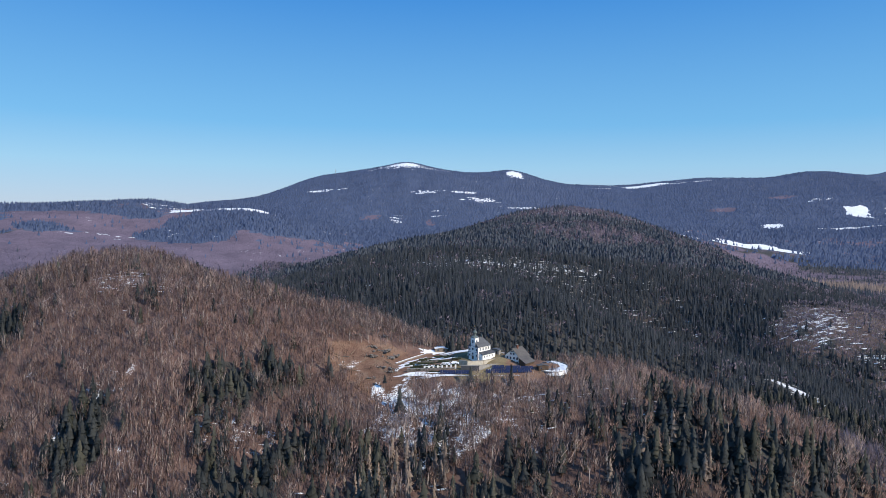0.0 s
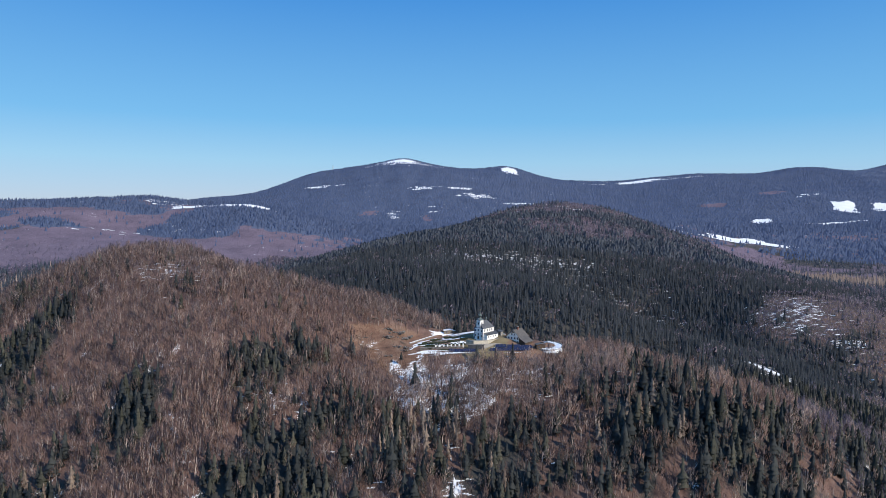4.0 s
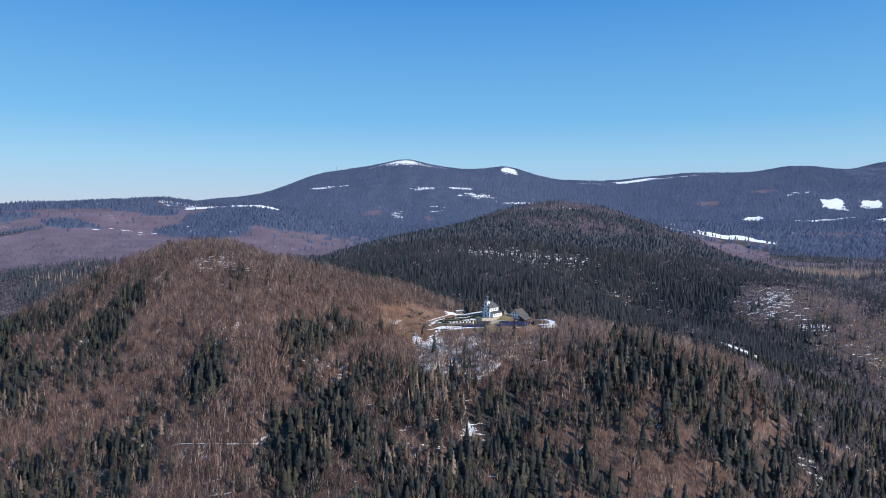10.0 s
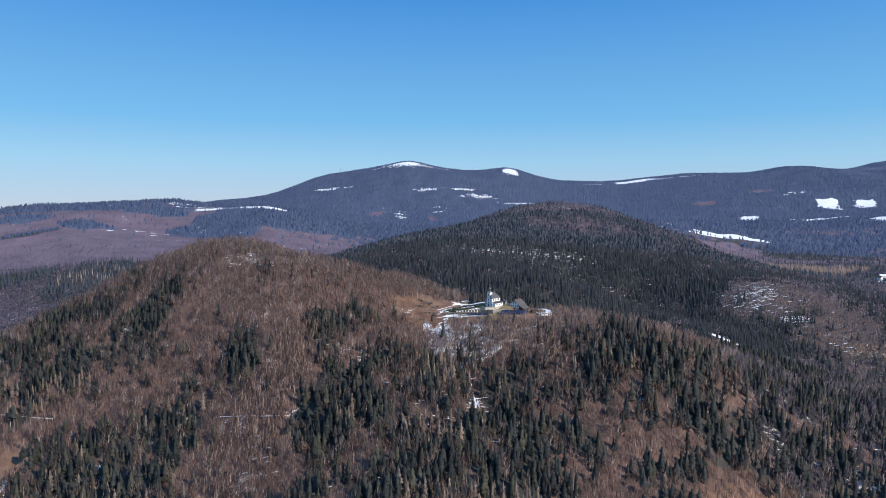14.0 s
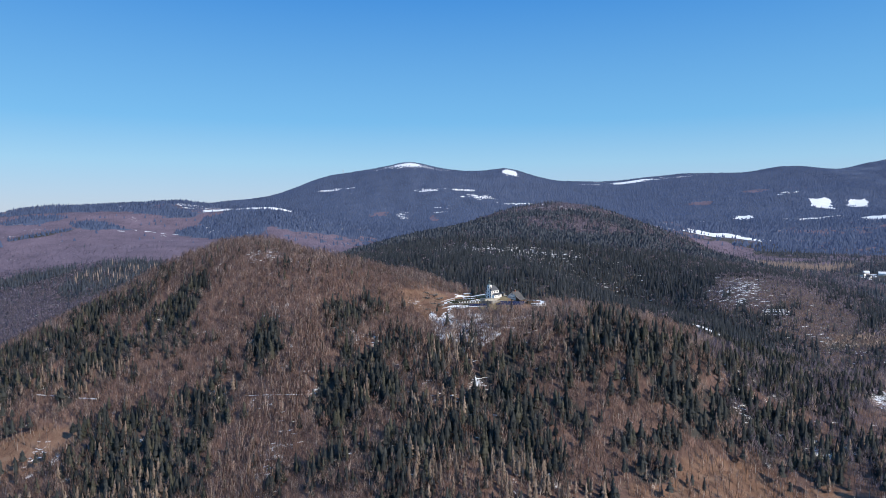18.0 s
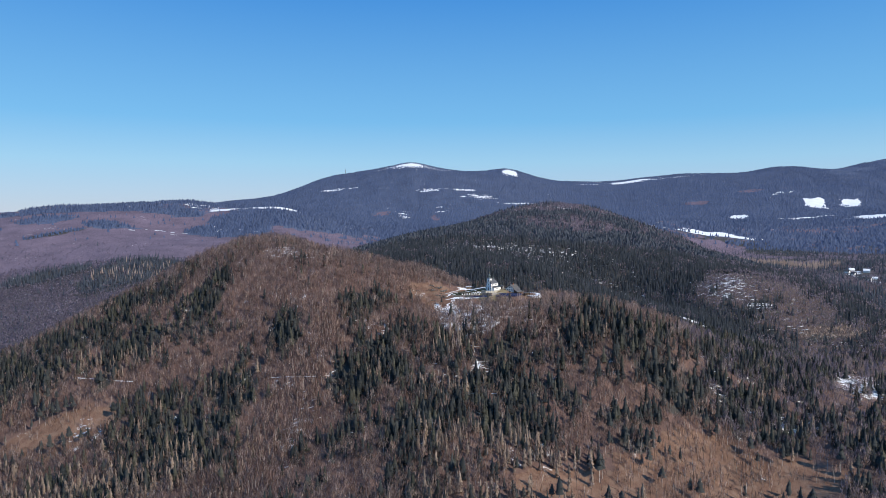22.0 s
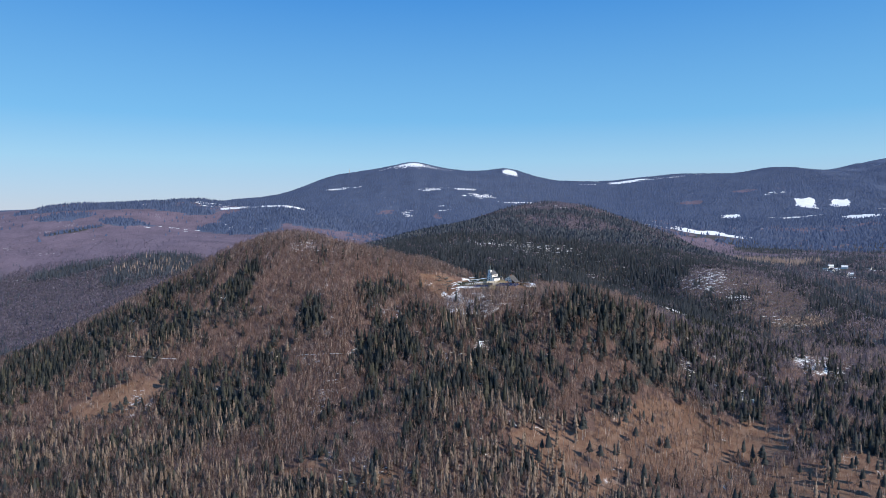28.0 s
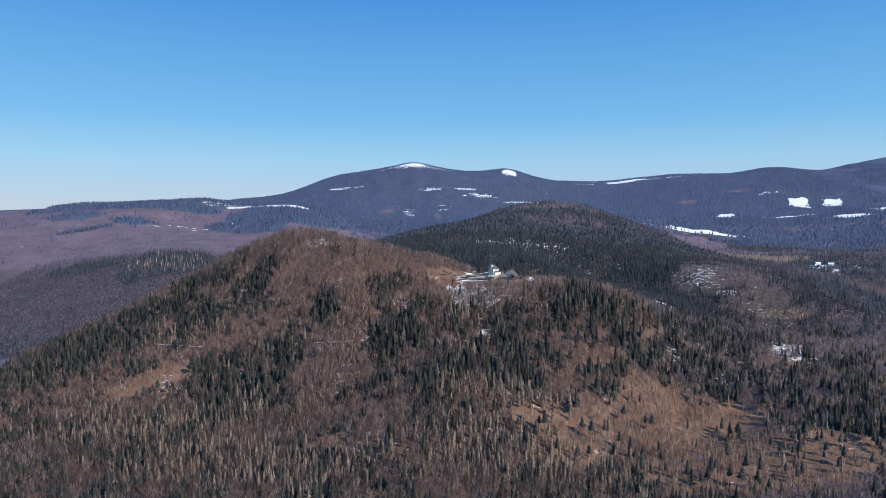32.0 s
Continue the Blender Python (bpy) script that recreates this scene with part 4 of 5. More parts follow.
lone_pine = single(near_rows, near_kind, 3, [(20, 380, -360, -150), (-560, -420, -170, -50), (-240, -100, -350, -270)], 290)
lone_spruce = single(near_rows, near_kind, 0, [(20, 380, -345, -130), (-120, 90, -60, 20), (-480, -420, -150, -60)], 290)
lone_bare = single(near_rows, near_kind, 1, [(-150, -40, -30, 70), (-60, 80, -45, 60)], 220)
lone_stem = single(near_rows, near_kind, 4, [(20, 380, -360, -150), (-560, -420, -170, -50)], 280)
lone_larch = single(near_rows, near_kind, 2, [(-80, 110, -400, -60)], 150)

SPRUCE_THINGS = [tree_thing("spruce_tree", s, (M_SPRUCE, M_BARK), "dark green spruce with drooping tiered boughs on the slope", "tree", "single spruces") for s in SPRUCE_NEAR]
plant(near_rows[lone_spruce], SPRUCE_THINGS)
PINE_THINGS = [tree_thing("pine_tree", s, (M_SPRUCE, M_BEECH), "dark conifer with a high crown on a bare pale trunk", "tree", "single pines") for s in PINE_NEAR]
plant(near_rows[lone_pine], PINE_THINGS)
BARE_THINGS = [tree_thing("bare_tree", s, (M_TWIGS, M_BEECH), "leafless grey-brown tree with pale trunk on the slope", "tree", "single bare trees") for s in BARE_NEAR]
plant(near_rows[lone_bare], BARE_THINGS)
STEM_THINGS = [tree_thing("slender_tree", s, (M_TWIGS, M_PALE), "slender leafless tree with a pale stem in the clearing", "tree", "slender trees in the clearing") for s in STEMS_NEAR]
plant(near_rows[lone_stem], STEM_THINGS)
LARCH_THINGS = [tree_thing("larch_tree", s, (M_LARCH, M_BARK), "leafless straw-brown larch with level boughs on the slope", "tree", "single larches") for s in LARCH_NEAR]
plant(near_rows[lone_larch], LARCH_THINGS)

in_strip = (near_kind == 1) & (oval(near_rows[:, 0], near_rows[:, 1], -214, -150, 32, 118, -14, 0.3, 23) > 0.5)
near_rows[in_strip, 3] *= 1.25
rest = np.ones(len(near_rows), bool)
rest[lone_stem] = rest[lone_pine] = rest[lone_spruce] = rest[lone_bare] = rest[lone_larch] = False
tint = lattice(near_rows[:, 0] * 7.3, near_rows[:, 1] * 5.9, 63)
olive, grey = tint < 0.3, tint > 0.70 - 0.45 * oval(near_rows[:, 0], near_rows[:, 1], 0, -50, 95, 34, 0, 0.3, 37)
wood("olive_spruce_wood", SPRUCE_NEAR, near_rows[rest & olive & (near_kind == 0)], [M_SPRUCE_OLIVE, M_BARK], "yellowish green spruces among the darker ones", "forest")
wood("spruce_wood", SPRUCE_NEAR, near_rows[rest & ~olive & (near_kind == 0)], [M_SPRUCE, M_BARK], "dense dark green spruce wood on the slopes below the church", "forest")
wood("pine_wood", PINE_NEAR, near_rows[rest & (near_kind == 3)], [M_SPRUCE, M_BEECH], "dark conifers with high crowns on bare trunks in the clearings", "forest")
wood("grey_bare_wood", BARE_ROUND, near_rows[rest & (near_kind == 1) & ~in_strip & grey], [M_TWIGS_GREY, M_PALE], "leafless pale grey trees among the brown beeches", "forest")
dale = near_rows[:, 0] > 215.0
wood("dale_bare_wood", BARE_NEAR, near_rows[rest & (near_kind == 1) & ~in_strip & ~grey & dale], [M_TWIGS_VALE_HAZE, M_BEECH], "leafless wood running down into the side valley, hazed grey-brown", "forest")
wood("bare_wood", BARE_NEAR, near_rows[rest & (near_kind == 1) & ~in_strip & ~grey & ~dale], [M_TWIGS, M_BEECH], "leafless brown beech wood with pale trunks on the church hill", "forest")
wood("pale_stem_wood", STEMS_NEAR, near_rows[rest & (near_kind == 1) & in_strip], [M_TWIGS, M_PALE], "strip of slender leafless trees with long pale stems", "forest")
X, Y, rs = scatter(-300, -140, -290, -30, 4.4, 22)
inside = (oval(X, Y, -214, -150, 32, 118, -14, 0.3, 23) > 0.5) & (rs.uniform(0, 1, X.shape) < 0.62)
X, Y = X[inside], Y[inside]
leaning_rows = np.stack([X, Y, height(X, Y), rs.uniform(13.0, 21.0, X.shape), rs.uniform(0.85, 1.15, X.shape), rs.uniform(-0.6, 0.6, X.shape)], 1)
wood("leaning_stem_wood", LEANING, leaning_rows, [M_TWIGS, M_PALE], "tall pale leafless stems leaning down the slope", "forest")
X, Y, rs = scatter(-104, -32, 24, 66, 4.2, 24)
inside = (rs.uniform(0, 1, X.shape) < 0.7) & (terrace(X, Y)[1] < 0.2)
X, Y = X[inside], Y[inside]
knoll_rows = np.stack([X, Y, height(X, Y), rs.uniform(9.0, 15.0, X.shape), rs.uniform(0.85, 1.2, X.shape), rs.uniform(0, 6.28, X.shape)], 1)
wood("knoll_wood", STEMS_NEAR, knoll_rows, [M_TWIGS_GREY, M_PALE], "slender leafless trees with pale stems along the grassy knoll", "forest")
wood("slender_stem_wood", STEMS_NEAR, near_rows[rest & (near_kind == 4)], [M_TWIGS, M_PALE], "slender leafless trees with pale stems standing in the clearings", "forest")
wood("larch_wood", LARCH_NEAR, near_rows[rest & (near_kind == 2)], [M_LARCH, M_BARK], "leafless straw-brown larches among the spruces", "forest")
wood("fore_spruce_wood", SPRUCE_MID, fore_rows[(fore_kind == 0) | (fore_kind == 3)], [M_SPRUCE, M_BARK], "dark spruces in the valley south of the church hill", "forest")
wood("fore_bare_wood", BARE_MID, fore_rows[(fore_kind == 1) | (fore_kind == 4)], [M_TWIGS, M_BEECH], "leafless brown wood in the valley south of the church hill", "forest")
front = mid_rows[:, 1] < 820.0
wood("spruce_hill", SPRUCE_BACK, mid_rows[front & (mid_kind == 0)], [M_SPRUCE_HAZE, M_BARK], "dark spruce forest covering the hill behind the church", "forest")
wood("spruce_crest", SPRUCE_MID, mid_rows[~front & (mid_kind == 0)], [M_SPRUCE_CREST_HAZE, M_BARK], "dark spruce forest along the crest behind the church", "forest")
wood("bare_hill", BARE_MID, mid_rows[mid_kind == 1], [M_TWIGS_VALE_HAZE, M_PALE], "leafless brown wood on the hill behind the church", "forest")
vale_all, vale_sort = np.concatenate([glen_rows, dale_rows, left_rows, right_rows, vale_rows]), np.concatenate([glen_kind, dale_kind, left_kind, right_kind, vale_kind])
deep = vale_all[:, 1] > 1350.0
wood("valley_spruce", SPRUCE_VALE, vale_all[~deep & (vale_sort == 0)], [M_SPRUCE_VALE_HAZE, M_BARK], "dark spruce stands in the side valleys", "forest")
wood("upland_spruce", SPRUCE_FAR, vale_all[deep & (vale_sort == 0)], [M_WOODS_HAZE, M_BARK], "spruce stands on the far valley slopes, tinted blue with haze", "forest")
wood("valley_bare_wood", BARE_MID, vale_all[~deep & (vale_sort == 1)], [M_TWIGS_VALE_HAZE, M_TWIGS_VALE_HAZE], "leafless woods in the side valleys, hazed grey-brown", "forest")
wood("upland_bare_wood", BARE_FAR, vale_all[deep & (vale_sort == 1)], [M_TWIGS_HAZE, M_TWIGS_HAZE], "leafless woods on the far slopes, hazed purple-brown", "forest")
wood("valley_larch", SPRUCE_VALE, vale_all[vale_sort == 2], [M_LARCH_VALE, M_BARK], "straw-brown larch stands in the side valley", "forest")
wood("larch_hill", BARE_MID, mid_rows[mid_kind == 2], [M_LARCH_VALE, M_LARCH_VALE], "straw-brown larches among the dark spruces", "forest")
wood("mountain_spruce", SPRUCE_DIST, far_rows[far_kind == 0], [M_WOODS_HAZE, M_BARK], "spruce forest covering the far mountain, tinted blue with haze", "forest")
wood("mountain_bare_wood", BARE_FAR, far_rows[far_kind != 0], [M_TWIGS_HAZE, M_TWIGS_HAZE], "leafless patches in the far mountain forest", "forest")


# Spruces that shade the church terrace.
for k, (x, y, h) in enumerate(((-15, 29, 13), (-10, 33, 15), (-5, 30, 12), (-19, 34, 10), (20, 25, 10), (25, 23, 9), (33, 26, 8), (72, 17, 10))):
    ob = copy_thing(SPRUCE_THINGS[k % len(SPRUCE_THINGS)], Matrix.Identity(4))
    ob.matrix_basis = Matrix.Translation(at(x, y, -0.3)) @ Matrix.Rotation(k * 1.3, 4, "Z") @ Matrix.Diagonal((h * 1.05, h * 1.05, h, 1))


# Brush and young growth in the clearings and on the bank below the solar panels.
X, Y, rs = scatter(-560, 440, -400, 60, 2.8, 8)
_, _, _, brush_grass, _ = plan(X, Y)
bank = np.maximum(brush_grass * 0.75, 0.5 * oval(X, Y, 0, -26, 60, 9, 0, 0.3, 19))
low = rs.uniform(0, 1, X.shape) < bank * smooth(fractal(X, Y, 22.0, 81), 0.38, 0.62)
low &= terrace(X, Y)[1] < 0.4
X, Y = X[low], Y[low]
brush_rows = np.stack([X, Y, height(X, Y), rs.uniform(1.5, 5.0, X.shape), rs.uniform(1.2, 2.2, X.shape), rs.uniform(0, 6.28, X.shape)], 1)
BRUSH = [bare_shape(rng, 6, 1, 2.6, 1.6) for _ in range(5)]
wood("brushwood", BRUSH, brush_rows, [M_BRUSH, M_BRUSH], "leafless brown brushwood in the dry grass", "shrub")


# ---- buildings: helpers ----
def box_mesh(bm, a, b, bevel=0.0):
    """A box between two corners, with softened edges."""
    lo, hi = [min(p, q) for p, q in zip(a, b)], [max(p, q) for p, q in zip(a, b)]
    v = [bm.verts.new((x, y, z)) for z in (lo[2], hi[2]) for x, y in ((lo[0], lo[1]), (hi[0], lo[1]), (hi[0], hi[1]), (lo[0], hi[1]))]
    fs = [(3, 2, 1, 0), (4, 5, 6, 7), (0, 1, 5, 4), (1, 2, 6, 5), (2, 3, 7, 6), (3, 0, 4, 7)]
    made = [bm.faces.new([v[i] for i in f]) for f in fs]
    if bevel:
        edges = {e for f in made for e in f.edges}
        bmesh.ops.bevel(bm, geom=list(edges), offset=bevel, segments=1, affect="EDGES")


def box_part(name, a, b, mat, parent, label="", bevel=0.03):
    bm = bmesh.new()
    box_mesh(bm, a, b, bevel)
    return part(name, bm, mat, parent, label)


def prism(bm, outline, y0, y1):
    """An outline in x and z drawn out along y."""
    f = [bm.verts.new((x, y0, z)) for x, z in outline]
    g = [bm.verts.new((x, y1, z)) for x, z in outline]
    n = len(outline)
    bm.faces.new(f)
    bm.faces.new(g[::-1])
    for k in range(n):
        bm.faces.new((f[k], g[k], g[(k + 1) % n], f[(k + 1) % n]))
    bmesh.ops.recalc_face_normals(bm, faces=bm.faces)


def gable_roof(name, x0, x1, y0, y1, eave, ridge, over, thick, mat, parent, label=""):
    """Two roof slopes with thickness, the ridge running along y."""
    mid = (x0 + x1) / 2
    run = (x1 - x0) / 2
    drop = over * (ridge - eave) / run
    bm = bmesh.new()
    prism(bm, [(x0 - over, eave - drop), (mid, ridge), (x1 + over, eave - drop), (x1 + over, eave - drop + thick), (mid, ridge + thick * 1.15), (x0 - over, eave - drop + thick)], y0 - over * 0.7, y1 + over * 0.7)
    return part(name, bm, mat, parent, label)


def lathe(bm, profile, around=14, centre=(0, 0)):
    rings = []
    for r, z in profile:
        rings.append([bm.verts.new((centre[0] + r * math.cos(2 * math.pi * k / around), centre[1] + r * math.sin(2 * math.pi * k / around), z)) for k in range(around)])
    for a, b in zip(rings, rings[1:]):
        for k in range(around):
            bm.faces.new((a[k], a[(k + 1) % around], b[(k + 1) % around], b[k]))
    bm.faces.new(rings[0][::-1])
    bm.faces.new(rings[-1])


def window_part(wall, x, y, z, w, h, side, arch=False):
    """A window set in a wall: a surround, a pane and a glazing bar. side: the wall's outward axis."""
    d = {"x+": (1, 0), "x-": (-1, 0), "y+": (0, 1), "y-": (0, -1)}[side]
    bm = bmesh.new()
    t = 0.12

    def bar(u0, u1, z0, z1, depth):
        if d[0]:
            box_mesh(bm, (x, y + u0, z0), (x + d[0] * depth, y + u1, z1))
        else:
            box_mesh(bm, (x + u0, y, z0), (x + u1, y + d[1] * depth, z1))

    for u0, u1, z0, z1 in ((-w / 2 - t, -w / 2, z - h / 2 - t, z + h / 2 + t), (w / 2, w / 2 + t, z - h / 2 - t, z + h / 2 + t), (-w / 2, w / 2, z + h / 2, z + h / 2 + t), (-w / 2, w / 2, z - h / 2 - t, z - h / 2)):
        bar(u0, u1, z0, z1, 0.09)
    bar(-0.04, 0.04, z - h / 2, z + h / 2, 0.07)
    frame_ob = part("window", bm, M_TRIM, wall)
    bm = bmesh.new()
    if d[0]:
        box_mesh(bm, (x, y - w / 2, z - h / 2), (x + d[0] * 0.03, y + w / 2, z + h / 2))
    else:
        box_mesh(bm, (x - w / 2, y, z - h / 2), (x + w / 2, y + d[1] * 0.03, z + h / 2))
    part("pane", bm, M_GLASS, frame_ob)
    return frame_ob


# ---- pilgrimage church ----
def church():
    root = new("church")
    W, L, eave, ridge = 9.4, 15.4, 9.4, 15.4
    bm = bmesh.new()
    prism(bm, [(-W / 2, -2.0), (W / 2, -2.0), (W / 2, eave), (-W / 2, eave)], 0.0, L)
    nave = part("wall", bm, M_PLASTER, root, "white plastered nave wall")
    bm = bmesh.new()
    o = 0.5
    base = [bm.verts.new(c) for c in ((-W / 2 - o, -0.1, eave - 0.5), (W / 2 + o, -0.1, eave - 0.5), (W / 2 + o, L + o, eave - 0.5), (-W / 2 - o, L + o, eave - 0.5))]
    ends = [bm.verts.new((0, -0.1, ridge)), bm.verts.new((0, L - 4.2, ridge))]
    for c in ((base[0], base[1], ends[0]), (base[1], base[2], ends[1], ends[0]), (base[2], base[3], ends[1]), (base[3], base[0], ends[0], ends[1]), tuple(base[::-1])):
        bm.faces.new(c)
    bmesh.ops.recalc_face_normals(bm, faces=bm.faces)
    part("roof", bm, M_SLATE, root, "steep grey slate nave roof, hipped at the choir")
    bm = bmesh.new()
    box_mesh(bm, (-W / 2 - 0.16, -0.1, eave - 0.55), (W / 2 + 0.16, L + 0.1, eave - 0.2), 0.04)
    part("cornice", bm, M_TRIM, root)
    for y in (2.6, 6.2, 9.8, 12.6):
        window_part(nave, W / 2, y, 7.2, 0.9, 1.9, "x+")
        window_part(nave, -W / 2, y, 7.2, 0.9, 1.9, "x-")
    # lower side aisle with its own roof
    bm = bmesh.new()
    prism(bm, [(W / 2, -2.0), (W / 2 + 3.6, -2.0), (W / 2 + 3.6, 3.6), (W / 2, 5.0)], 1.2, L + 1.4)
    aisle = part("side_aisle", bm, M_PLASTER, root, "white plastered low side aisle")
    bm = bmesh.new()
    prism(bm, [(W / 2, 5.05), (W / 2 + 4.0, 3.45), (W / 2 + 4.0, 3.68), (W / 2, 5.3)], 0.9, L + 1.7)
    part("aisle_roof", bm, M_SLATE, root, "grey slate lean-to roof")
    for y in (3.4, 6.6, 9.8, 13.0):
        window_part(aisle, W / 2 + 3.6, y, 2.0, 0.8, 1.0, "x+")
    bm = bmesh.new()
    prism(bm, [(-W / 2 - 3.2, -2.0), (-W / 2, -2.0), (-W / 2, 4.6), (-W / 2 - 3.2, 3.4)], 3.0, L)
    part("sacristy", bm, M_PLASTER, root)
    bm = bmesh.new()
    prism(bm, [(-W / 2 - 3.6, 3.3), (-W / 2, 4.7), (-W / 2, 4.95), (-W / 2 - 3.6, 3.55)], 2.7, L + 0.3)
    part("sacristy_roof", bm, M_SLATE, root)
    # west front: string courses, pilasters, door
    for z in (4.9, eave - 0.55):
        box_part("string_course", (-W / 2 - 0.12, -0.14, z), (W / 2 + 0.12, 0.0, z + 0.34), M_TRIM, nave, "", 0.03)
    for x in (-W / 2 + 0.05, W / 2 - 0.55):
        box_part("pilaster", (x, -0.12, -0.5), (x + 0.5, 0.0, eave - 0.6), M_TRIM, nave)
    for x in (-3.3, 3.3):
        window_part(nave, x, 0.0, 7.0, 0.8, 1.5, "y-")
        window_part(nave, x, 0.0, 2.6, 0.8, 1.2, "y-")
    # tower, rising out of the west front
    bm = bmesh.new()
    box_mesh(bm, (-2.15, -0.4, -2.0), (2.15, 3.9, 16.3), 0.05)
    tower = part("tower", bm, M_PLASTER, root, "white square church tower")
    for z in (9.6, 15.9):
        box_part("string_course", (-2.32, -0.57, z), (2.32, 4.07, z + 0.3), M_TRIM, tower, "", 0.04)
    for z, h in ((3.9, 1.3), (7.4, 1.5), (13.0, 2.0)):
        window_part(tower, 0, -0.4, z, 1.0, h, "y-")
    window_part(tower, 2.15, 1.7, 13.0, 1.0, 2.0, "x+")
    window_part(tower, -2.15, 1.7, 13.0, 1.0, 2.0, "x-")
    box_part("door", (-0.9, -0.52, -0.2), (0.9, -0.4, 2.3), M_WOOD, tower, "dark timber church door")
    bm = bmesh.new()
    lathe(bm, [(2.9, 16.25), (2.5, 16.7), (1.3, 17.4), (1.0, 17.8), (1.05, 18.9), (1.7, 19.5), (1.8, 20.1), (1.3, 20.8), (0.55, 21.4), (0.4, 21.8), (0.48, 22.3), (0.3, 22.7), (0.08, 23.3), (0.05, 24.2)], 12, (0, 1.7))
    cap = part("tower_cap", bm, M_COPPER, root, "dark onion-shaped tower cap with lantern")
    bm = bmesh.new()
    bmesh.ops.create_uvsphere(bm, u_segments=10, v_segments=6, radius=0.28, matrix=Matrix.Translation((0, 1.7, 24.3)))
    part("ball", bm, M_GOLD, cap)
    bm = bmesh.new()
    box_mesh(bm, (-0.06, 1.64, 24.5), (0.06, 1.76, 25.8))
    box_mesh(bm, (-0.45, 1.64, 25.15), (0.45, 1.76, 25.29))
    part("cross", bm, M_GOLD, cap)
    # small roof turret at the choir end
    bm = bmesh.new()
    lathe(bm, [(0.55, ridge - 0.2), (0.5, ridge + 1.0), (0.75, ridge + 1.2), (0.25, ridge + 1.9), (0.04, ridge + 2.8)], 8, (0, L - 5.0))
    part("ridge_turret", bm, M_COPPER, root)
    root.matrix_basis = pose(-0.8, -1.2, 8.0, 0, 0, -42) @ Matrix.Scale(0.9, 4)
    return tagged(root, "white plastered pilgrimage church with slate roof and onion-capped tower", "church")


church()


# ---- guest house ----
def guest_house():
    root = new("guest_house")
    bm = bmesh.new()
    prism(bm, [(-6, -1.0), (6, -1.0), (6, 5.6), (0, 10.6), (-6, 5.6)], -6.0, 6.5)
    wall = part("wall", bm, M_PLASTER, root, "white rendered house wall")
    gable_roof("roof", -6, 6, -6.0, 6.5, 5.6, 10.8, 0.8, 0.25, M_TILE, root, "weathered grey-brown gable roof")
    bm = bmesh.new()
    prism(bm, [(6.0, -1.0), (11.5, -1.0), (11.5, 2.4), (6.0, 5.4)], -7.5, 4.0)
    part("annex", bm, M_WOOD, root, "dark timber-clad annex")
    bm = bmesh.new()
    prism(bm, [(5.2, 6.1), (12.3, 2.1), (12.3, 2.4), (5.2, 6.45)], -8.2, 4.6)
    part("annex_roof", bm, M_TILE, root, "long weathered lean-to roof")
    chimney = box_part("chimney", (-0.2, -0.8, 9.2), (1.0, 0.3, 12.8), M_BRICK, root, "red brick chimney")
    box_part("chimney_cap", (-0.35, -0.95, 12.8), (1.15, 0.45, 13.05), M_STONE, chimney)
    for z in (1.6, 4.4):
        for x in (-4.0, -1.4, 1.4, 4.0):
            window_part(wall, x, -6.0, z, 1.0, 1.3, "y-")
    window_part(wall, -1.2, -6.0, 7.4, 0.9, 1.1, "y-")
    window_part(wall, 1.2, -6.0, 7.4, 0.9, 1.1, "y-")
    for z in (1.6, 4.2):
        for y in (-4.0, -1.0, 2.0, 5.0):
            window_part(wall, -6.0, y, z, 1.0, 1.3, "x-")
    bm = bmesh.new()
    prism(bm, [(-1.5, 9.0), (1.5, 9.0), (0, 9.9)], -6.75, -6.05)
    part("gable_boards", bm, M_WOOD, wall)
    root.matrix_basis = pose(30.5, 9.0, 3.0, 0, 0, -38)
    return tagged(root, "white mountain guest house with brown roof and brick chimney", "house")


guest_house()


# ---- terraces, walls and yard ----
def wall_run(name, points, thick, high, mat, label, category, cap=None):
    """A retaining wall along points of x, y and top height; each run between two points is a part."""
    root = new(name)
    for (xa, ya, za), (xb, yb, zb) in zip(points, points[1:]):
        d = Vector((xb - xa, yb - ya, 0))
        n = Vector((-d.y, d.x, 0)).normalized() * thick / 2
        bm = bmesh.new()
        c = []
        for p, z in ((Vector((xa, ya, 0)), za), (Vector((xb, yb, 0)), zb)):
            c.append([bm.verts.new(p + n + Vector((0, 0, z))), bm.verts.new(p - n + Vector((0, 0, z))), bm.verts.new(p - n + Vector((0, 0, z - high))), bm.verts.new(p + n + Vector((0, 0, z - high)))])
        a, b = c
        for k in range(4):
            bm.faces.new((a[k], a[(k + 1) % 4], b[(k + 1) % 4], b[k]))
        bm.faces.new(a[::-1])
        bm.faces.new(b)
        bmesh.ops.recalc_face_normals(bm, faces=bm.faces)
        seg = part("wall_section", bm, mat, root)
        if cap:
            bm = bmesh.new()
            v = [bm.verts.new(q) for q in (Vector((xa, ya, za + 0.003)) + n * 1.3, Vector((xa, ya, za + 0.003)) - n * 1.3, Vector((xb, yb, zb + 0.003)) - n * 1.3, Vector((xb, yb, zb + 0.003)) + n * 1.3)]
            f = bm.faces.new(v)
            up = bmesh.ops.extrude_face_region(bm, geom=[f])["geom"]
            bmesh.ops.translate(bm, verts=[g for g in up if isinstance(g, bmesh.types.BMVert)], vec=(0, 0, 0.16))
            bmesh.ops.recalc_face_normals(bm, faces=bm.faces)
            part("coping", bm, cap, seg)
    return tagged(root, label, category)


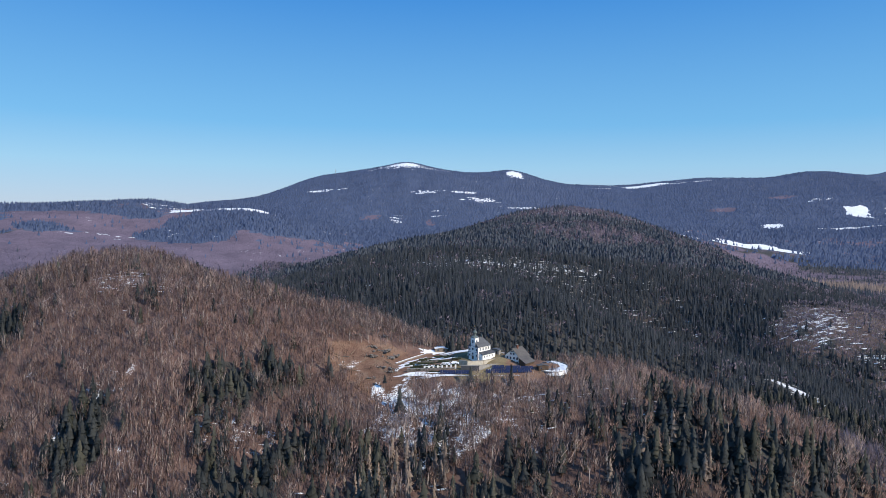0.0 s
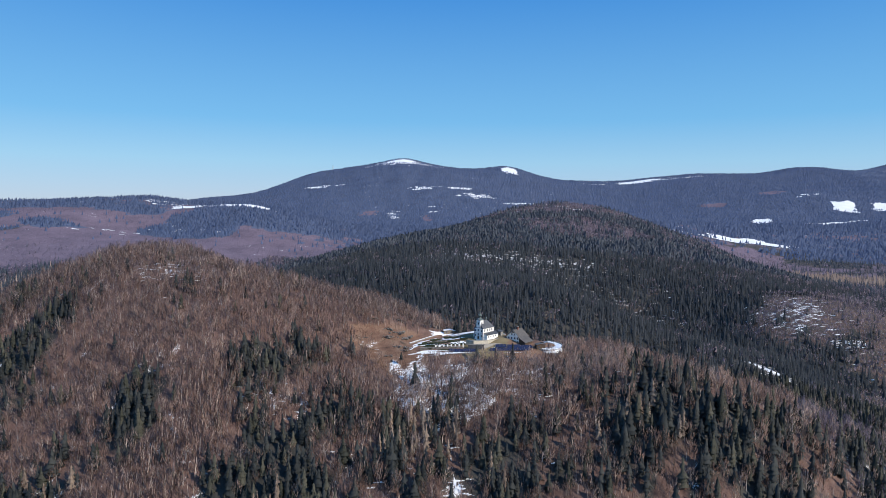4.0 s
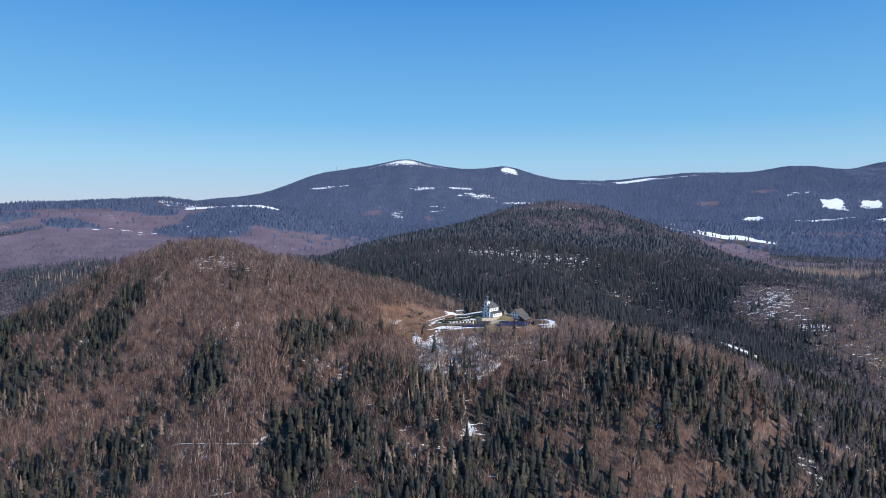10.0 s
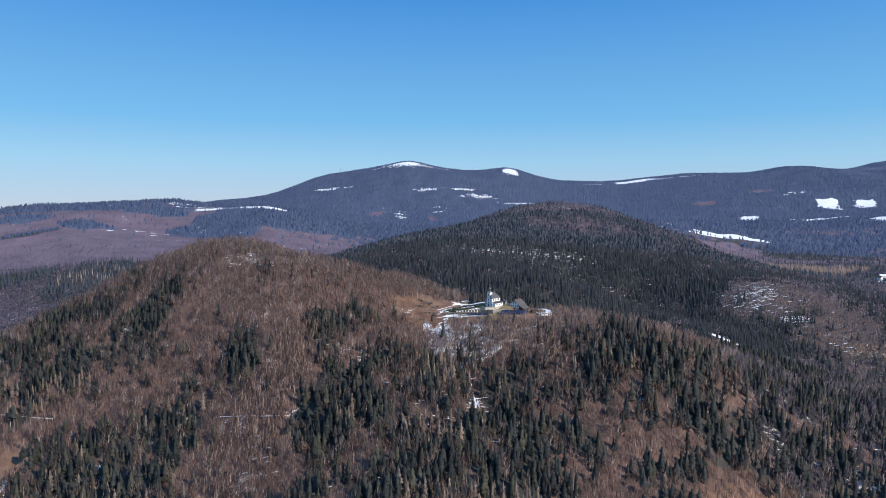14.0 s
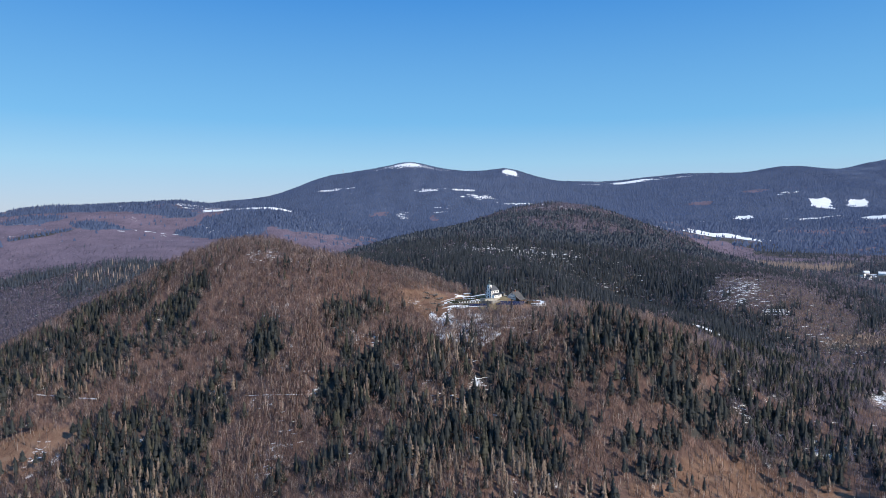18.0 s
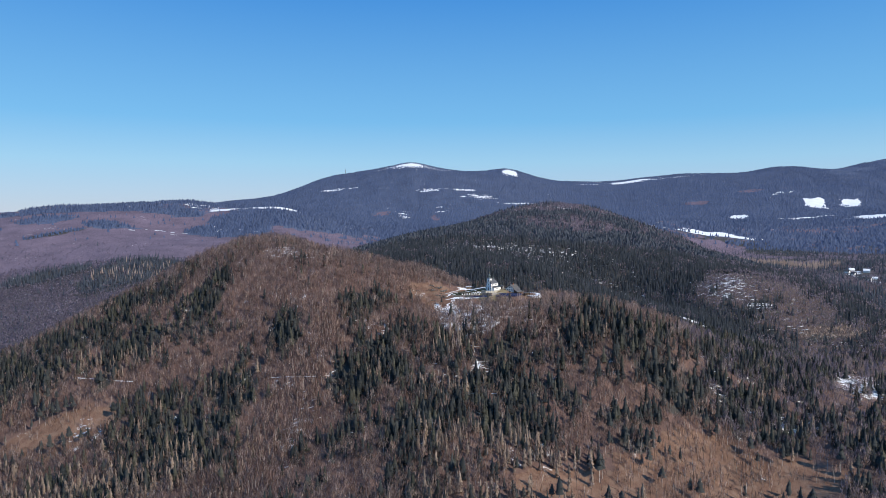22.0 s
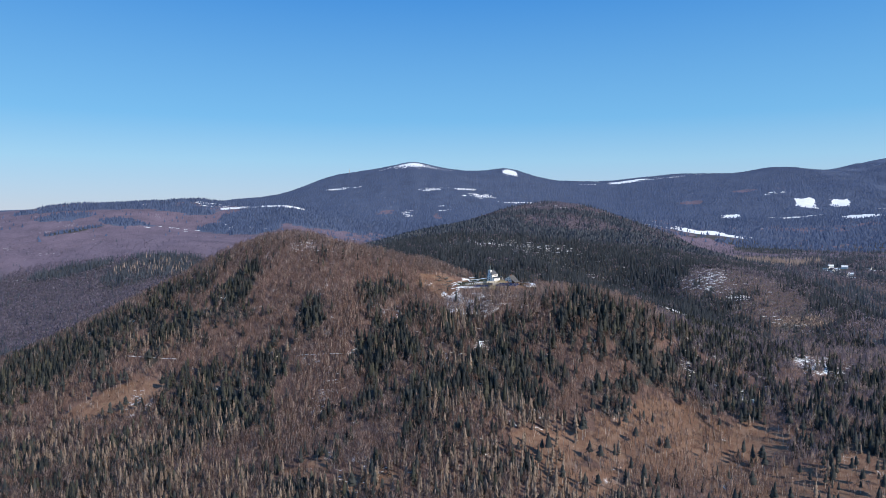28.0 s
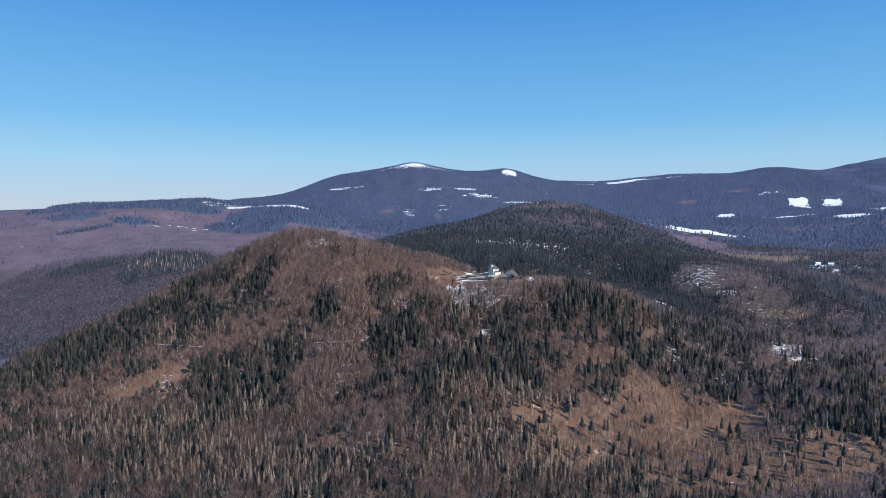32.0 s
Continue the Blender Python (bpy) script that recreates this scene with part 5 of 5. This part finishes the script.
wall_run("retaining_wall", [(-9.5, -10.5, 5.2), (2.5, -11.5, 5.4)], 0.8, 5.2, M_SLATE, "tall dark grey slate-faced retaining wall below the church", "wall", M_STONE)
wall_run("garden_wall", [(2.6, -11.4, 5.4), (10.0, -6.5, 5.2), (19.0, -2.0, 4.6)], 0.6, 3.2, M_STONE, "buff stone terrace wall beside the church", "wall", M_STONE)
wall_run("terrace_wall", [(-46.0, -9.0, 2.3), (-30.0, -9.5, 2.9), (-14.0, -9.0, 3.4)], 0.6, 2.6, M_ROCK, "dark stone wall of the lower terrace", "wall", M_STONE)
wall_run("upper_terrace_wall", [(-40.0, 2.0, 4.2), (-26.0, 4.0, 5.2), (-12.0, 5.0, 6.0)], 0.6, 2.8, M_ROCK, "dark stone wall of the upper terrace", "wall", M_ROCK)
wall_run("path_wall", [(-54.5, 5.0, 3.0), (-49.0, 13.0, 3.3), (-43.0, 20.5, 3.9), (-33.0, 29.0, 5.3)], 0.8, 1.8, M_STONE, "pale path edging along the terrace", "wall", M_SNOW)


def yard():
    """The paved turning place east of the house: a walled platform with a crescent of cleared snow."""
    root = new("yard")
    rim = [(53.0 + 12.5 * math.cos(a) * (1 + 0.05 * math.sin(3 * a)), 5.0 + 17.0 * math.sin(a)) for a in (2 * math.pi * k / 40 for k in range(40))]
    bm = bmesh.new()
    top = [bm.verts.new((x, y, 1.7)) for x, y in rim]
    foot = [bm.verts.new((x, y, -3.0)) for x, y in rim]
    bm.faces.new(top)
    for k in range(40):
        bm.faces.new((foot[k], foot[(k + 1) % 40], top[(k + 1) % 40], top[k]))
    part("paving", bm, M_CONCRETE, root, "grey asphalt turning place")
    for k in range(36, 48):
        (xa, ya), (xb, yb) = rim[k % 40], rim[(k + 1) % 40]
        bm = bmesh.new()
        out = Vector((xa - 53.0, (ya - 5.0) * 0.55, 0)).normalized() * 0.45
        c = [Vector((xa, ya, 0)), Vector((xb, yb, 0)), Vector((xb, yb, 0)) + out, Vector((xa, ya, 0)) + out]
        low, high = [bm.verts.new(q + Vector((0, 0, -2.5))) for q in c], [bm.verts.new(q + Vector((0, 0, 2.3))) for q in c]
        bm.faces.new(high)
        for q in range(4):
            bm.faces.new((low[q], low[(q + 1) % 4], high[(q + 1) % 4], high[q]))
        bmesh.ops.recalc_face_normals(bm, faces=bm.faces)
        part("wall_section", bm, M_STONE, root, "grey stone yard wall")
    return tagged(root, "round asphalt yard with a low stone wall beside the guest house", "yard")


def yard_snow():
    """Snow pushed to the rim of the yard, in a crescent."""
    bm = bmesh.new()
    r = random.Random(5)
    rows = []
    for k in range(31):
        a = radians(-118 + 190 * k / 30)
        wide = 0.50 * math.sin(math.pi * (k + 0.6) / 31.2) ** 0.7 * r.uniform(0.8, 1.15)
        rows.append([bm.verts.new((53.0 + 12.3 * q * math.cos(a), 5.0 + 16.7 * q * math.sin(a), 1.72 + up)) for q, up in ((1.0 + 0.22 * wide, -2.6), (1.0, 0.2), (1 - 0.4 * wide, 0.5 * r.uniform(0.4, 1.2)), (1 - wide, 0.0))])
    for ra, rb in zip(rows, rows[1:]):
        for q in range(3):
            bm.faces.new((ra[q], rb[q], rb[q + 1], ra[q + 1]))
    bmesh.ops.recalc_face_normals(bm, faces=bm.faces)
    me = bpy.data.meshes.new("snow_bank")
    bm.to_mesh(me)
    bm.free()
    me.materials.append(M_SNOW)
    return tagged(new("snow_bank", me), "crescent of cleared snow along the yard wall", "snow bank")


yard()
yard_snow()
wall_run("church_plinth", [(-10.5, -5.0, 7.6), (-5.0, -8.5, 7.7), (6.0, -5.5, 7.6), (16.0, 4.0, 7.3), (14.0, 14.0, 7.4)], 0.7, 4.6, M_BUFF, "buff stone plinth wall round the church", "wall", M_STONE)


def chapel_post(x, y, z, high):
    """A white wayside shrine: a pillar with a small roof."""
    root = new("wayside_shrine")
    box_part("pillar", (-0.55, -0.5, -1.0), (0.55, 0.5, high), M_PLASTER, root)
    bm = bmesh.new()
    prism(bm, [(-0.8, high), (0.8, high), (0, high + 0.7)], -0.7, 0.7)
    part("roof", bm, M_SLATE, root)
    root.location = (x, y, z)
    return tagged(root, "small white roofed shrine on the terrace wall", "shrine", "shrines on the terrace")


for k, x in enumerate((-34.0, -31.0, -28.0, -25.0, -22.0, -19.0, -16.0, -13.0)):
    chapel_post(x, -8.6, 2.4 + 0.06 * (x + 33), 2.2)


def snow_sheet(name, cx, cy, rx, ry, turn, seed, label):
    ob = snow_field(cx, cy, rx, ry, turn, seed)
    ob.name = name
    return tagged(ob, label, "snow", kind="stuff")


YARD_SNOW = [
    (-40, 1, 9, 1.3, 6), (-26, -2, 8, 1.2, 0),
    (-33, -5, 6, 1.5, 10), (-18, 0, 5, 1.6, -10), (-36, 10, 7, 1.4, 16), (-24, 12, 8, 1.6, 5), (-17, 7, 5, 1.4, -8), (-47, 5, 6, 1.4, 40),
    (-12, -17.5, 24, 0.9, 0), (-38, -14, 9, 1.4, -14), (18, -17, 12, 0.7, 4),
]
TERRACE_SNOW = [
    (-14, 25, 10, 2.2, 5), (-29, 30, 9, 2.6, 0), (15, 24, 8, 1.6, 0), (-30, 18, 8, 1.6, 10), (-44, 12, 5, 1.0, 45), (-34, -12.6, 19, 1.3, -2),
    (-50, -2, 8, 1.3, 55), (-20, -15.8, 10, 0.9, 0), (-40, 16.5, 9, 1.1, 40), (-6, 22, 9, 2.0, 0), (-30, 7.5, 10, 1.0, 8),
    (-28, -4, 9, 0.8, 2), (-38, 3.2, 8, 0.8, 12), (-14, -2.5, 6, 1.2, 0), (-22, 18.5, 9, 1.2, 8),
]
for k, c in enumerate(YARD_SNOW + TERRACE_SNOW):
    snow_sheet("snow_patch", *c, 60 + k, "patch of old snow on the church terrace")


def hedge(x, y, length, high, turn, seed):
    """A clipped evergreen hedge with an uneven skin."""
    bm = bmesh.new()
    r = random.Random(seed)
    n = max(3, int(length / 0.7))
    for k in range(n):
        u = (k + 0.5) / n * length - length / 2
        ball = bmesh.ops.create_icosphere(bm, subdivisions=1, radius=0.62 * r.uniform(0.85, 1.25))["verts"]
        for q in ball:
            q.co = Vector((q.co.x * r.uniform(0.8, 1.2) + u, q.co.y * r.uniform(0.8, 1.2), max(-0.4, q.co.z * high + high * 0.5)))
    me = bpy.data.meshes.new("hedge")
    bm.to_mesh(me)
    bm.free()
    me.materials.append(M_HEDGE)
    ob = new("hedge", me)
    ob.matrix_basis = Matrix.Translation(at(x, y)) @ pose(0, 0, 0, 0, 0, turn)
    return tagged(ob, "dark evergreen hedge on the church terrace", "hedge", "terrace hedges")


for k, (x, y, ln, hg, t) in enumerate(((-36, -2, 12, 1.1, 4), (-22, -4, 10, 1.2, 0), (-30, 5, 14, 1.3, 10), (-18, 9.5, 9, 1.2, 0), (-42, 6, 7, 1.0, 35), (-28, -12, 9, 1.0, 0), (-40, -9, 6, 1.3, -8), (-14, -5, 5, 1.4, 20), (-34, 14, 10, 1.1, 20), (-31, 1.5, 16, 1.2, 5), (-20, 1.0, 10, 1.3, 0), (-38, -5.5, 12, 1.2, 2), (-24, -6.5, 12, 1.1, 0), (-22, 15, 12, 1.1, 10), (-44, 1.5, 9, 1.1, 30), (-12, 2, 6, 1.4, 0))):
    hedge(x, y, ln, hg, t, k)


# solar arrays on the bank in front
def solar_table(x, y, z, count, turn):
    root = new("solar_array")
    wide = 1.05
    for k in range(count):
        u = (k - (count - 1) / 2) * wide
        for row in (-0.86, 0.86):
            bm = bmesh.new()
            box_mesh(bm, (u - 0.5, row - 0.84, 0.0), (u + 0.5, row + 0.84, 0.04), 0.01)
            p = part("solar_panel", bm, M_PANEL, root)
            p.matrix_basis = pose(0, 0, 1.15, 32, 0, 0)
    for k in range(0, count, 4):
        u = (k - (count - 1) / 2) * wide
        box_part("post", (u - 0.05, -0.05, -0.8), (u + 0.05, 0.05, 0.95), M_METAL, root, "galvanised post", 0.01)
    bm = bmesh.new()
    box_mesh(bm, (-count * wide / 2, -0.06, 0.86), (count * wide / 2, 0.06, 0.96), 0.01)
    part("rail", bm, M_METAL, root)
    root.matrix_basis = pose(x, y, z, 0, 0, turn)
    return tagged(root, "row of dark blue solar panels on steel posts", "solar panels", "solar arrays on the bank")


for x, y, n, turn in ((-18.5, -14.3, 10, 1), (-7.8, -14.3, 10, 0), (12.5, -13.2, 10, 2), (23.2, -12.4, 10, 5), (33.6, -11.2, 9, 8), (16.0, -8.6, 8, 4), (26.0, -7.6, 10, 6), (35.8, -6.4, 8, 8)):
    p = at(x, y)
    solar_table(x, y, p.z, n, turn)


# low buildings behind the terrace
def hut(name, x, y, w, d, h, turn, roof_mat, wall_mat, label, pitch=0.6):
    root = new(name)
    bm = bmesh.new()
    prism(bm, [(-w / 2, -0.8), (w / 2, -0.8), (w / 2, h), (0, h + pitch), (-w / 2, h)], -d / 2, d / 2)
    wall = part("wall", bm, wall_mat, root)
    gable_roof("roof", -w / 2, w / 2, -d / 2, d / 2, h, h + pitch + 0.08, 0.45, 0.2, roof_mat, root)
    window_part(wall, -w / 4, -d / 2, h * 0.55, 0.9, 0.9, "y-")
    box_part("door", (w / 6, -d / 2 - 0.06, -0.1), (w / 6 + 0.95, -d / 2, 2.0), M_WOOD, root)
    p = at(x, y)
    root.matrix_basis = pose(x, y, p.z + 0.1, 0, 0, turn)
    return tagged(root, label, "hut")


hut("kiosk", -23, 34, 9.0, 5.5, 2.2, 4, M_SNOW, M_PLANK, "low timber kiosk with snow on its roof")
hut("shelter", 46.5, -5.5, 7.0, 4.5, 3.0, 12, M_TILE, M_WOOD, "dark timber shelter at the edge of the yard")
hut("store", 16.5, 17.0, 6.0, 4.0, 2.8, -30, M_SLATE, M_STONE, "grey stone store beside the church")


def fence_run(points, label):
    """A timber rail fence: a post every two and a half metres and two rails."""
    root = new("rail_fence")
    for (xa, ya), (xb, yb) in zip(points, points[1:]):
        n = max(1, round(math.hypot(xb - xa, yb - ya) / 2.5))
        for k in range(n):
            a = at(xa + (xb - xa) * k / n, ya + (yb - ya) * k / n)
            b = at(xa + (xb - xa) * (k + 1) / n, ya + (yb - ya) * (k + 1) / n)
            post = box_part("post", (-0.08, -0.08, -0.4), (0.08, 0.08, 1.15), M_PLANK, root, "", 0.015)
            post.location = a
            for up in (0.55, 0.98):
                d = b - a
                bm = bmesh.new()
                box_mesh(bm, (0, -0.04, -0.06), (d.length, 0.04, 0.06), 0.01)
                r = part("rail", bm, M_PLANK, root)
                r.matrix_basis = Matrix.Translation(a + Vector((0, 0, up))) @ d.to_track_quat("X", "Z").to_matrix().to_4x4()
    return tagged(root, label, "fence")


fence_run([(-50, -13), (-34, -19), (-10, -20), (14, -19.5), (40, -16)], "weathered timber rail fence below the solar panels")
fence_run([(44, -11), (58, -5), (70, 6), (72, 16)], "weathered timber rail fence round the snowy yard")


def parked_car(x, y, turn, paint, label):
    root = new("car")
    bm = bmesh.new()
    prism(bm, [(-2.15, 0.35), (2.15, 0.35), (2.2, 0.8), (1.3, 0.98), (0.75, 1.42), (-1.0, 1.45), (-1.75, 1.0), (-2.2, 0.85)], -0.85, 0.85)
    bmesh.ops.bevel(bm, geom=list(bm.edges), offset=0.05, segments=1, affect="EDGES")
    body = part("body", bm, paint, root)
    bm = bmesh.new()
    prism(bm, [(1.18, 1.0), (0.72, 1.36), (-0.95, 1.38), (-1.55, 1.02)], -0.87, 0.87)
    part("windows", bm, M_GLASS, body)
    for wx in (-1.35, 1.35):
        for wy in (-0.8, 0.8):
            bm = bmesh.new()
            bmesh.ops.create_cone(bm, cap_ends=True, segments=14, radius1=0.33, radius2=0.33, depth=0.22, matrix=Matrix.Translation((wx, wy, 0.33)) @ Matrix.Rotation(radians(90), 4, "X"))
            part("wheel", bm, M_WOOD, root)
    root.matrix_basis = pose(x, y, 1.71, 0, 0, turn)
    return tagged(root, label, "car", "parked cars")


M_CAR_DARK, _n, _l, _b = material("dark_car_paint", 0.3)
_b.inputs["Base Color"].default_value = (0.03, 0.035, 0.045, 1)
M_CAR_GREY, _n, _l, _b = material("silver_car_paint", 0.3, 0.6)
_b.inputs["Base Color"].default_value = (0.45, 0.46, 0.48, 1)
parked_car(50.5, 11.0, 20, M_CAR_DARK, "dark parked car on the snowy yard")
parked_car(54.5, 12.5, 24, M_CAR_GREY, "silver parked car on the snowy yard")


# ---- rocks, logs and tracks on the hill ----
def rock_outcrop(x, y, size, seed):
    """A heap of craggy boulders half sunk in the turf."""
    root = new("rock_outcrop")
    r = random.Random(seed)
    for k in range(14):
        bm = bmesh.new()
        bmesh.ops.create_icosphere(bm, subdivisions=1, radius=size * r.uniform(0.16, 0.44))
        off = Vector((r.uniform(-1.5, 1.5) * size, r.uniform(-0.7, 0.7) * size, r.uniform(-0.1, 0.35) * size))
        for q in bm.verts:
            n = noise.noise(q.co * (1.6 / size) + Vector((seed, k, 0)))
            q.co = Vector((q.co.x * (1 + 0.7 * n), q.co.y * (1 + 0.7 * n), q.co.z * (0.75 + 0.6 * n))) + off
        part("boulder", bm, M_ROCK, root)
    root.location = at(x, y)
    return tagged(root, "grey craggy boulders heaped in the dry grass", "rock")


for k, (x, y, s) in enumerate(((-66, 16, 4.0), (-60, 13, 3.0), (-73, 20, 2.4), (-86, 30, 2.6), (-96, 36, 2.2), (-70, -12, 2.0), (-58, -8, 2.2), (-108, 42, 2.4), (-72, 10, 3.0), (-54, -5, 2.2), (-90, 8, 1.4), (-57, 17, 2.6), (-66, 34, 2.2), (-52, 38, 1.8), (-75, 37, 2.4), (-45, 38, 1.5), (-82, 40, 2.0), (-60, -3, 2.2), (-66, -2, 1.8))):
    rock_outcrop(x, y, s, k)


def fallen_log(x, y, length, turn, seed):
    bm = bmesh.new()
    r = random.Random(seed)
    lathe(bm, [(0.16, 0.0), (0.2, length * 0.15), (0.15, length * 0.6), (0.05, length)], 7)
    for k in range(4):
        z = length * r.uniform(0.3, 0.9)
        a = r.uniform(0, 6.28)
        p = [bm.verts.new((0.05, 0, z)), bm.verts.new((-0.05, 0, z)), bm.verts.new((math.cos(a) * 1.1, math.sin(a) * 1.1, z + 0.8))]
        bm.faces.new(p)
    me = bpy.data.meshes.new("fallen_log")
    bm.to_mesh(me)
    bm.free()
    me.materials.append(M_PLANK)
    ob = new("fallen_log", me)
    a = at(x, y, 0.2)
    b = at(x + math.cos(turn) * length, y + math.sin(turn) * length, 0.2)
    ob.matrix_basis = Matrix.Translation(a) @ (b - a).to_track_quat("Z", "Y").to_matrix().to_4x4()
    return tagged(ob, "pale fallen trunk lying in the dry grass", "log", "fallen logs")


log_rng = random.Random(31)
for k in range(46):
    fallen_log(log_rng.uniform(60, 280), log_rng.uniform(-300, -195), log_rng.uniform(7, 15), log_rng.uniform(0, 6.28), k)
for k in range(14):
    fallen_log(log_rng.uniform(-490, -425), log_rng.uniform(-140, -80), log_rng.uniform(6, 12), log_rng.uniform(0, 6.28), 100 + k)
for k in range(34):
    fallen_log(log_rng.uniform(-120, -55), log_rng.uniform(-15, 48), log_rng.uniform(6, 12), log_rng.uniform(0, 6.28), 200 + k)


def forest_track(points, width, label):
    """A snow-covered track draped on the slope, broken at its edges."""
    pts = []
    for (xa, ya), (xb, yb) in zip(points, points[1:]):
        n = max(2, int(math.hypot(xb - xa, yb - ya) / 2.0))
        pts += [(xa + (xb - xa) * k / n, ya + (yb - ya) * k / n) for k in range(n)]
    pts = np.array(pts + [points[-1]])
    d = np.gradient(pts, axis=0)
    nrm = np.stack([-d[:, 1], d[:, 0]], 1) / np.linalg.norm(d, axis=1)[:, None]
    w = width * np.clip(2.6 * fractal(pts[:, 0] * 3, pts[:, 1] * 3, 14.0, 71) - 1.0, 0.0, 1.0)[:, None] + 0.02
    rows = [pts + nrm * w * s for s in (-0.5, 0.0, 0.5)]
    v = np.concatenate([np.c_[q, height(q[:, 0], q[:, 1]) + 0.25] for q in rows])
    n = len(pts)
    f = []
    for k in range(n - 1):
        for s in range(2):
            a = s * n + k
            f += [(a, a + 1, a + n + 1), (a, a + n + 1, a + n)]
    me = mesh_from("forest_track", v, np.array(f), [M_SNOW])
    return tagged(new("forest_track", me), label, "track", kind="structure")


forest_track([(-106, -129), (-82, -132), (-57, -137), (-30, -142)], 1.8, "snowy forest track across the slope")
forest_track([(-250, -107), (-226, -114), (-205, -120), (-178, -125)], 1.0, "snowy forest track through bare trees")
forest_track([(-503, -55), (-461, -62), (-415, -71)], 1.5, "snowy forest track above the clearing")
forest_track([(-22, -80), (-24, -105), (-21, -128)], 3.0, "snowy ride down the wooded slope")


# ---- far hamlet, mast ----
def far_house(x, y, w, d, h, turn, roof_mat, label):
    root = new("cottage")
    bm = bmesh.new()
    prism(bm, [(-w / 2, -1.0), (w / 2, -1.0), (w / 2, h), (0, h + w * 0.42), (-w / 2, h)], -d / 2, d / 2)
    wall = part("wall", bm, M_PLASTER, root)
    gable_roof("roof", -w / 2, w / 2, -d / 2, d / 2, h, h + w * 0.42 + 0.1, 0.6, 0.25, roof_mat, root)
    for u in (-w / 4, w / 4):
        window_part(wall, u, -d / 2, h * 0.6, 1.1, 1.3, "y-")
    box_part("chimney", (0.4, -0.4, h + w * 0.3), (1.2, 0.4, h + w * 0.42 + 1.4), M_BRICK, root)
    root.matrix_basis = Matrix.Translation(at(x, y)) @ pose(0, 0, 0, 0, 0, turn)
    return tagged(root, label, "house", "cottages in the valley")


for k, (x, y, w, d, h, t) in enumerate(((980, 850, 10, 14, 4.5, 30), (1010, 880, 9, 13, 4, 80), (965, 800, 9, 12, 4, 10), (1030, 850, 10, 15, 4.5, 60), (951, 722, 9, 13, 4, 40), (975, 735, 8, 11, 4, 70), (1084, 828, 9, 12, 4, 20))):
    far_house(x, y, w, d, h, t, M_SNOW if k % 2 else M_TILE, "white valley cottage with snowy roof" if k % 2 else "white valley cottage with brown roof")
for k, c in enumerate(((985, 828, 20, 9, 10), (965, 780, 12, 8, 0), (1010, 860, 18, 7, 0), (955, 700, 12, 7, 0), (1084, 810, 14, 7, 0))):
    snow_sheet("snow_patch", *c, 90 + k, "patch of old snow beside the valley cottages")


def mast(x, y, high):
    root = new("radio_mast")
    bm = bmesh.new()
    lathe(bm, [(2.2, -2.0), (1.6, high * 0.5), (0.9, high * 0.8), (0.35, high)], 8)
    part("shaft", bm, M_METAL, root)
    for z in (0.55, 0.7):
        bm = bmesh.new()
        lathe(bm, [(2.6, high * z), (2.8, high * z + 0.5), (2.6, high * z + 1.6)], 10)
        part("platform", bm, M_METAL, root)
    root.location = at(x, y)
    return tagged(root, "slender grey radio mast on the mountain shoulder", "mast")


mast(-700, 3690, 38)
